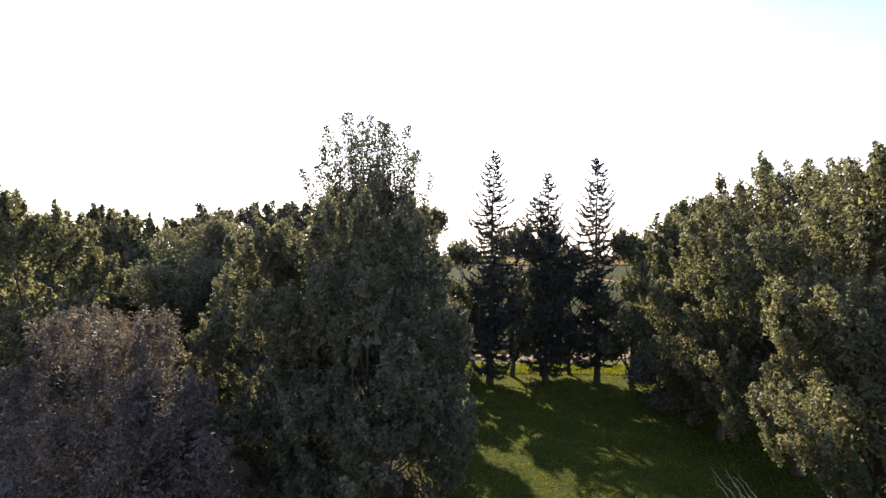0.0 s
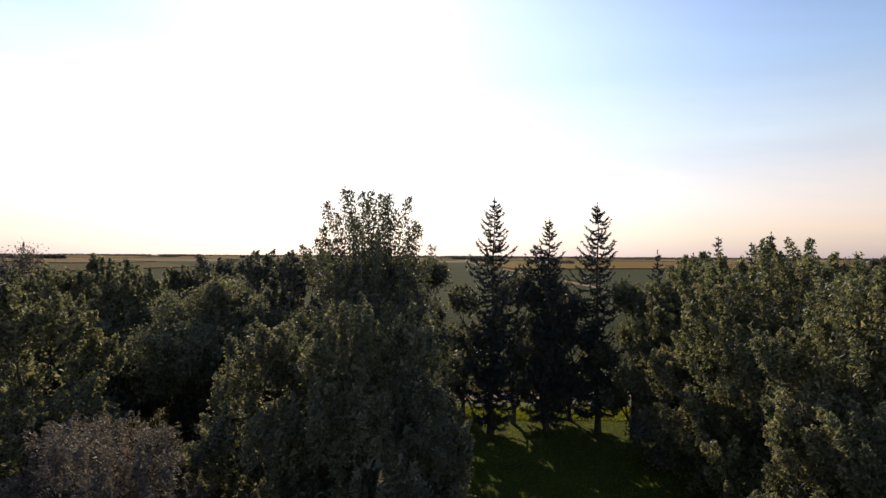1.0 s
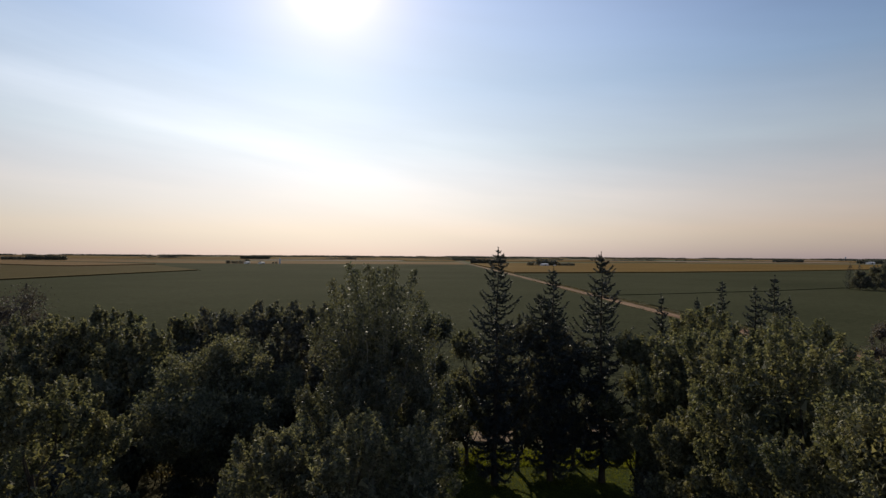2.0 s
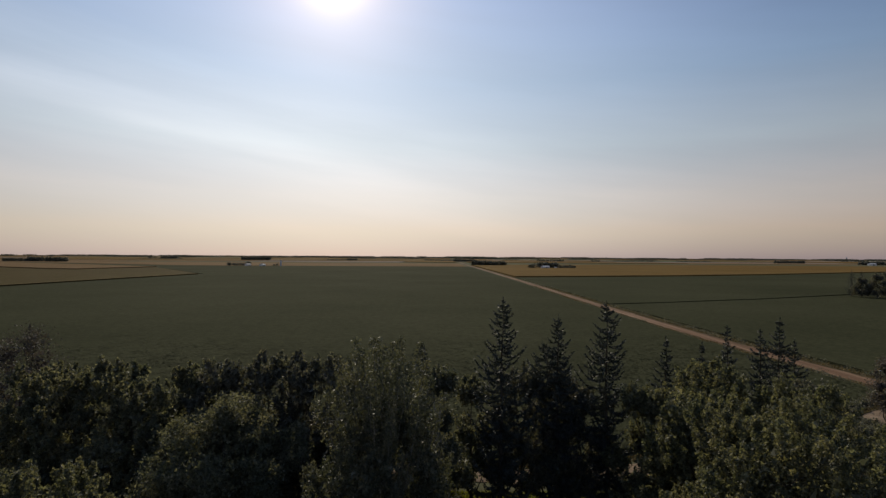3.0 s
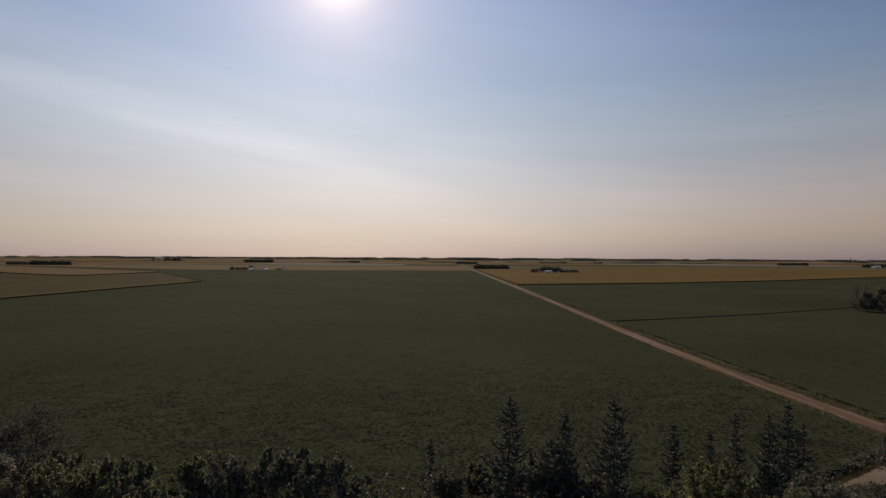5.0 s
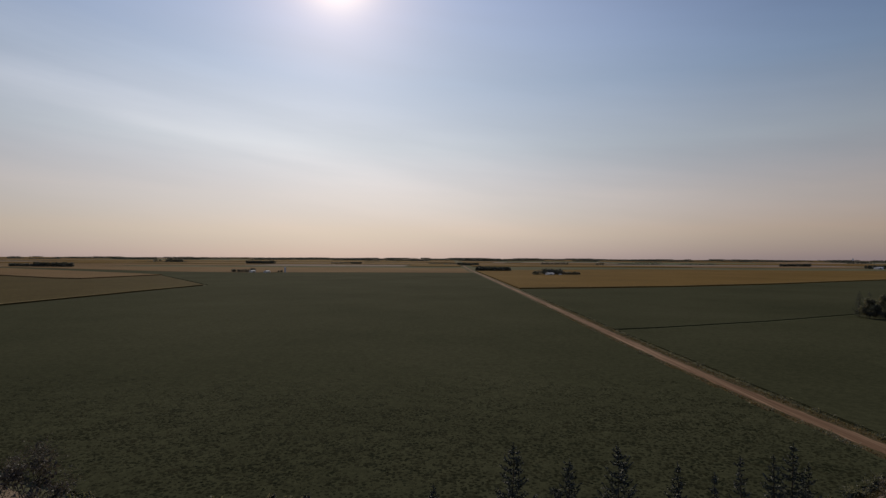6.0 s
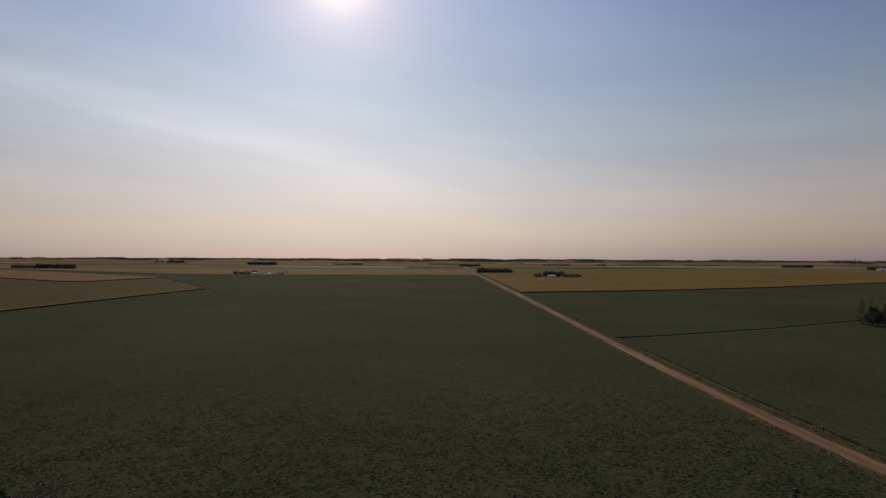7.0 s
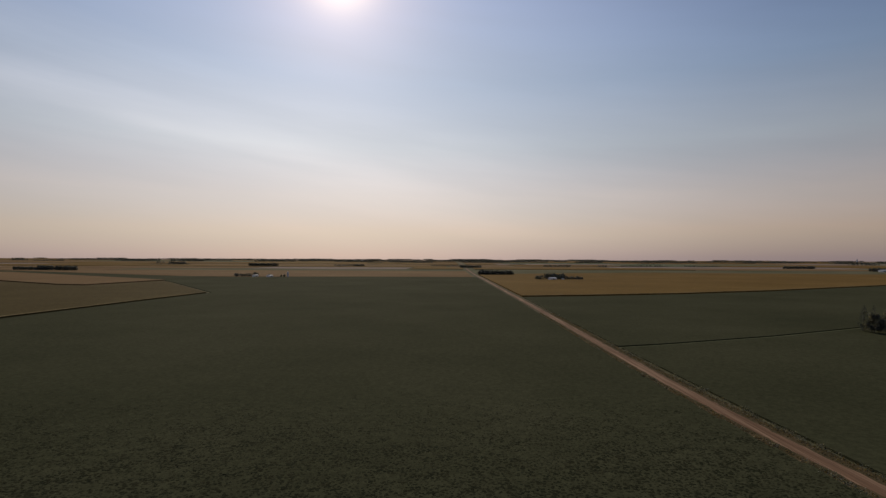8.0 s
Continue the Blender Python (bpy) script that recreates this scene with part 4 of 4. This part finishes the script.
for i, (x0, y0, x1, y1, h) in enumerate([
        (-1000, 1195, -910, 1180, 8.0), (-938, 1186, -835, 1165, 11.0), (-364, 880, -334, 878, 5.5), (-331, 882, -325, 881, 8.0), (-301, 872, -296, 871, 6.0), (-284, 873, -274, 872, 4.5), (-660, 1720, -560, 1700, 11.0), (52, 985, 116, 995, 10.0),
        (28, 1603, 91, 1592, 9.0), (-323, 1754, -288, 1747, 8.0), (1030, 1650, 1140, 1670, 9.5), (1075, 1370, 1190, 1375, 10.0), (-1100, 2050, -1030, 2040, 10.0),
        (143, 802, 172, 804, 10.5), (172, 800, 197, 800, 6.5), (127, 795, 136, 795, 7.5)]):
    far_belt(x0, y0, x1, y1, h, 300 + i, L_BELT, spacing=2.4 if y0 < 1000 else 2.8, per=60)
k = 0
for dist in (1900, 2400, 3000, 3300, 3600, 3900, 4200, 4550, 4800, 6200, 7600):
    ang = -44.0
    while ang < 46.0:
        ang += far_rng.uniform(1.0, 9.0) * (2.2 if dist < 2900 else 0.9)
        wide_ = far_rng.uniform(40, 260) * (0.6 if dist < 2900 else 1.1)
        px, py = dist * math.tan(radians(ang)), dist * far_rng.uniform(0.93, 1.05)
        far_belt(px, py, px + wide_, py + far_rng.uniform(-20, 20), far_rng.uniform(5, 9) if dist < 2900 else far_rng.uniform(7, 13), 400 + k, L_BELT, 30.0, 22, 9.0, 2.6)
        k += 1

barn(-322, 866, 7.5, 6, 2.8, 60, M_WHITEWALL, "white farmhouse with a pale gable roof by trees")
barn(-296, 860, 10, 6, 2.6, 80, M_WHITEWALL, "long white shed with a pale roof")
silo(-267, 862, 1.3, 8.5, "tall narrow galvanised grain bin at the farm")
barn(150, 785, 11, 7, 3.6, 25, M_WHITEWALL, "white barn standing in a ripe field")
barn(167, 791, 5, 4, 2.4, 80, M_WHITEWALL, "small white shed beside the barn")
barn(1092, 1350, 18, 10, 4.0, 10, M_WHITEWALL, "white farm building by a belt of trees")
barn(-620, 3400, 30, 16, 7.0, 0, M_WHITEWALL, "far white farm building on the horizon")
barn(-570, 3390, 22, 14, 6.0, 0, M_WHITEWALL, "far white farm building on the horizon")
silo(3350, 4400, 5, 22.0, "far tall grain elevator bin on the horizon")

# the small grove across the road
for sx_, sy_, sh, sr, sd_ in [(196, 255, 13.0, 4.6, 221), (204, 259, 12.5, 4.4, 222), (212, 254, 14.0, 5.0, 223)]:
    spruce(sx_, sy_, sh, sr, 0.4, sd_, "dark spruce in a small grove across the road", 0.62, 0.5)
for tx, ty, th, tr_, sd_ in [(196.5, 249.5, 9.5, 3.6, 231), (202.0, 247.0, 11.5, 4.2, 232), (208.5, 247.5, 12.5, 4.4, 233), (215.5, 250, 13.0, 4.8, 234)]:
    broadleaf("maple_tree", tx, ty, th, tr_, 0.3, sd_, M_DARKLEAF, "dark rounded maple in a small grove across the road", leaves=9000, leaf=0.4, spread=0.4)

# ---- small things on the lawn ----
broadleaf("sapling", 15.0, 36.6, 2.2, 0.8, 0.5, 241, M_WILLOW, "young sapling standing on the lawn", leaves=900, leaf=0.12, lobes=5, clumps=40, spread=0.1)
twig_rng = np.random.default_rng(251)
M_DRYWOOD = surface_material("dry_wood", [(0.3, (0.30, 0.27, 0.23)), (0.7, (0.46, 0.42, 0.36))], (4.0, 20.0), 0.8, 0.3, 30.0)
stems_ = tagged(new("dry_stems"), "pale dry weed stems leaning at the lawn's edge", "weed")
stems_.matrix_world = pose(11.0, 19.4, 0.03)
for b_ in range(6):
    root = np.array([0.2 * b_ - 0.5, twig_rng.uniform(-0.2, 0.2), -0.02])
    part("stem", mesh_of("stem", *tube(bent(twig_rng, root, root + np.array([twig_rng.uniform(-1.0, -0.6), twig_rng.uniform(-0.2, 0.2), twig_rng.uniform(0.7, 1.2)]), 6, 0.03),
                                       np.linspace(0.020, 0.006, 6), 5), M_DRYWOOD, True), stems_)


post = tagged(new("marker_post"), "thin dark wooden marker post at the road's edge", "post")
post.matrix_world = pose(66.6, 81.6, 0.0)
part("shaft", mesh_of("shaft", *tube([(0, 0, -0.1), (0.01, 0, 0.8), (0.02, 0.01, 1.7)], [0.09, 0.085, 0.08], 8), M_BARK, True), post)
part("cap", mesh_of("cap", *tube([(0.02, 0.01, 1.7), (0.02, 0.01, 1.74), (0.02, 0.01, 1.80)], [0.10, 0.10, 0.01], 8), M_STEEL), post, "grey metal cap")

# ---- a parked car under the trees ----
def paint_material(name, colour, rough, metal=0.0):
    m, n, l, out = nodes_of(name)
    bs = n.new("ShaderNodeBsdfPrincipled")
    tc = n.new("ShaderNodeTexCoord")
    dust = noise_node(n, l, tc.outputs["Object"], 3.0, 5.0)
    col = mix_node(n, l, 'MIX', dust.outputs["Fac"], colour, tuple(c * 1.5 + 0.02 for c in colour))
    l.new(col, bs.inputs["Base Color"])
    bs.inputs["Roughness"].default_value, bs.inputs["Metallic"].default_value = rough, metal
    l.new(bs.outputs[0], out.inputs["Surface"])
    return m


M_CARPAINT = paint_material("car_paint", (0.10, 0.105, 0.12), 0.25, 0.3)
M_GLASS = paint_material("tinted_glass", (0.015, 0.018, 0.02), 0.06)
M_TYRE = paint_material("tyre_rubber", (0.02, 0.02, 0.02), 0.85)
M_RIM = paint_material("wheel_rim", (0.35, 0.35, 0.36), 0.3, 0.8)
M_TAIL = paint_material("tail_lamp", (0.25, 0.01, 0.01), 0.2)


def rounded(name, bm, material, parent, width, label=""):
    bmesh.ops.recalc_face_normals(bm, faces=bm.faces)
    bmesh.ops.bevel(bm, geom=list(bm.edges), offset=width, segments=3, affect='EDGES', profile=0.6)
    ob = bm_part(name, bm, material, parent, label)
    for pl in ob.data.polygons:
        pl.use_smooth = True
    return ob


def loft(bm, profile, half_low, half_high, z_low, z_high):
    """A closed side profile, drawn in x and z, given width that narrows upwards."""
    def half(z):
        return half_low + (half_high - half_low) * min(1.0, max(0.0, (z - z_low) / (z_high - z_low)))
    near_ = [bm.verts.new((px, -half(pz), pz)) for px, pz in profile]
    far_ = [bm.verts.new((px, half(pz), pz)) for px, pz in profile]
    bm.faces.new(near_)
    bm.faces.new(far_[::-1])
    k = len(profile)
    for i in range(k):
        bm.faces.new((near_[i], far_[i], far_[(i + 1) % k], near_[(i + 1) % k]))


def parked_car(x, y, turn):
    car = tagged(new("parked_car"), "dark grey dusty parked car under the trees", "car")
    car.matrix_world = pose(x, y, 0, 0, 0, turn)
    bm = bmesh.new()
    loft(bm, [(-2.3, 0.35), (2.25, 0.35), (2.32, 0.62), (2.2, 1.10), (-1.1, 1.12), (-2.15, 0.98), (-2.33, 0.7)], 0.92, 0.88, 0.35, 1.1)
    rounded("body", bm, M_CARPAINT, car, 0.06)
    bm = bmesh.new()
    loft(bm, [(-1.25, 1.06), (2.15, 1.06), (1.45, 1.78), (1.1, 1.84), (0.0, 1.85), (-0.55, 1.78)], 0.86, 0.66, 1.1, 1.85)
    rounded("cabin", bm, M_CARPAINT, car, 0.07)
    for s_ in (-1, 1):
        for x0, x1, x2, x3 in ((-0.85, 0.15, 0.15, -0.42), (0.25, 1.65, 1.25, 0.25)):
            bm = bmesh.new()
            lo_, hi_ = s_ * 0.872, s_ * 0.715
            vs = [bm.verts.new(c) for c in ((x0, lo_, 1.17), (x1, lo_, 1.17), (x2, hi_, 1.70), (x3, hi_, 1.70))]
            vi = [bm.verts.new((v_.co.x, v_.co.y - s_ * 0.05, v_.co.z)) for v_ in vs]
            bm.faces.new(vs)
            bm.faces.new(vi[::-1])
            for i in range(4):
                bm.faces.new((vs[i], vi[i], vi[(i + 1) % 4], vs[(i + 1) % 4]))
            bm_part("side_window", bm, M_GLASS, car)
    for nm, xa, za, xb, zb, sh in (("rear_window", 2.10, 1.16, 1.60, 1.68, 0.015), ("windscreen", -1.19, 1.14, -0.68, 1.70, -0.015)):
        bm = bmesh.new()
        vs = [bm.verts.new(c) for c in ((xa + sh, -0.72, za), (xa + sh, 0.72, za), (xb + sh, 0.60, zb), (xb + sh, -0.60, zb))]
        vi = [bm.verts.new((v_.co.x - sh * 3, v_.co.y, v_.co.z - 0.01)) for v_ in vs]
        bm.faces.new(vs)
        bm.faces.new(vi[::-1])
        for i in range(4):
            bm.faces.new((vs[i], vi[i], vi[(i + 1) % 4], vs[(i + 1) % 4]))
        bm_part(nm, bm, M_GLASS, car)
    for wx in (-1.45, 1.45):
        for s_ in (-1, 1):
            tyre_v, tyre_f = tube([(wx, s_ * 0.68, 0.34), (wx, s_ * 0.70, 0.34), (wx, s_ * 0.90, 0.34), (wx, s_ * 0.92, 0.34)], [0.27, 0.34, 0.34, 0.27], 24)
            wheel = part("wheel", mesh_of("wheel", tyre_v, tyre_f, M_TYRE, True), car)
            part("rim", mesh_of("rim", *tube([(wx, s_ * 0.70, 0.34), (wx, s_ * 0.89, 0.34), (wx, s_ * 0.90, 0.34)], [0.26, 0.25, 0.03], 20), M_RIM, True), wheel)
    for s_ in (-1, 1):
        bm = bmesh.new()
        box(bm, 2.22, 2.315, s_ * 0.75 - 0.1, s_ * 0.75 + 0.1, 0.72, 1.0)
        bm_part("tail_lamp", bm, M_TAIL, car, "red tail lamp")
    return car


parked_car(-14.55, 16.0, 0)
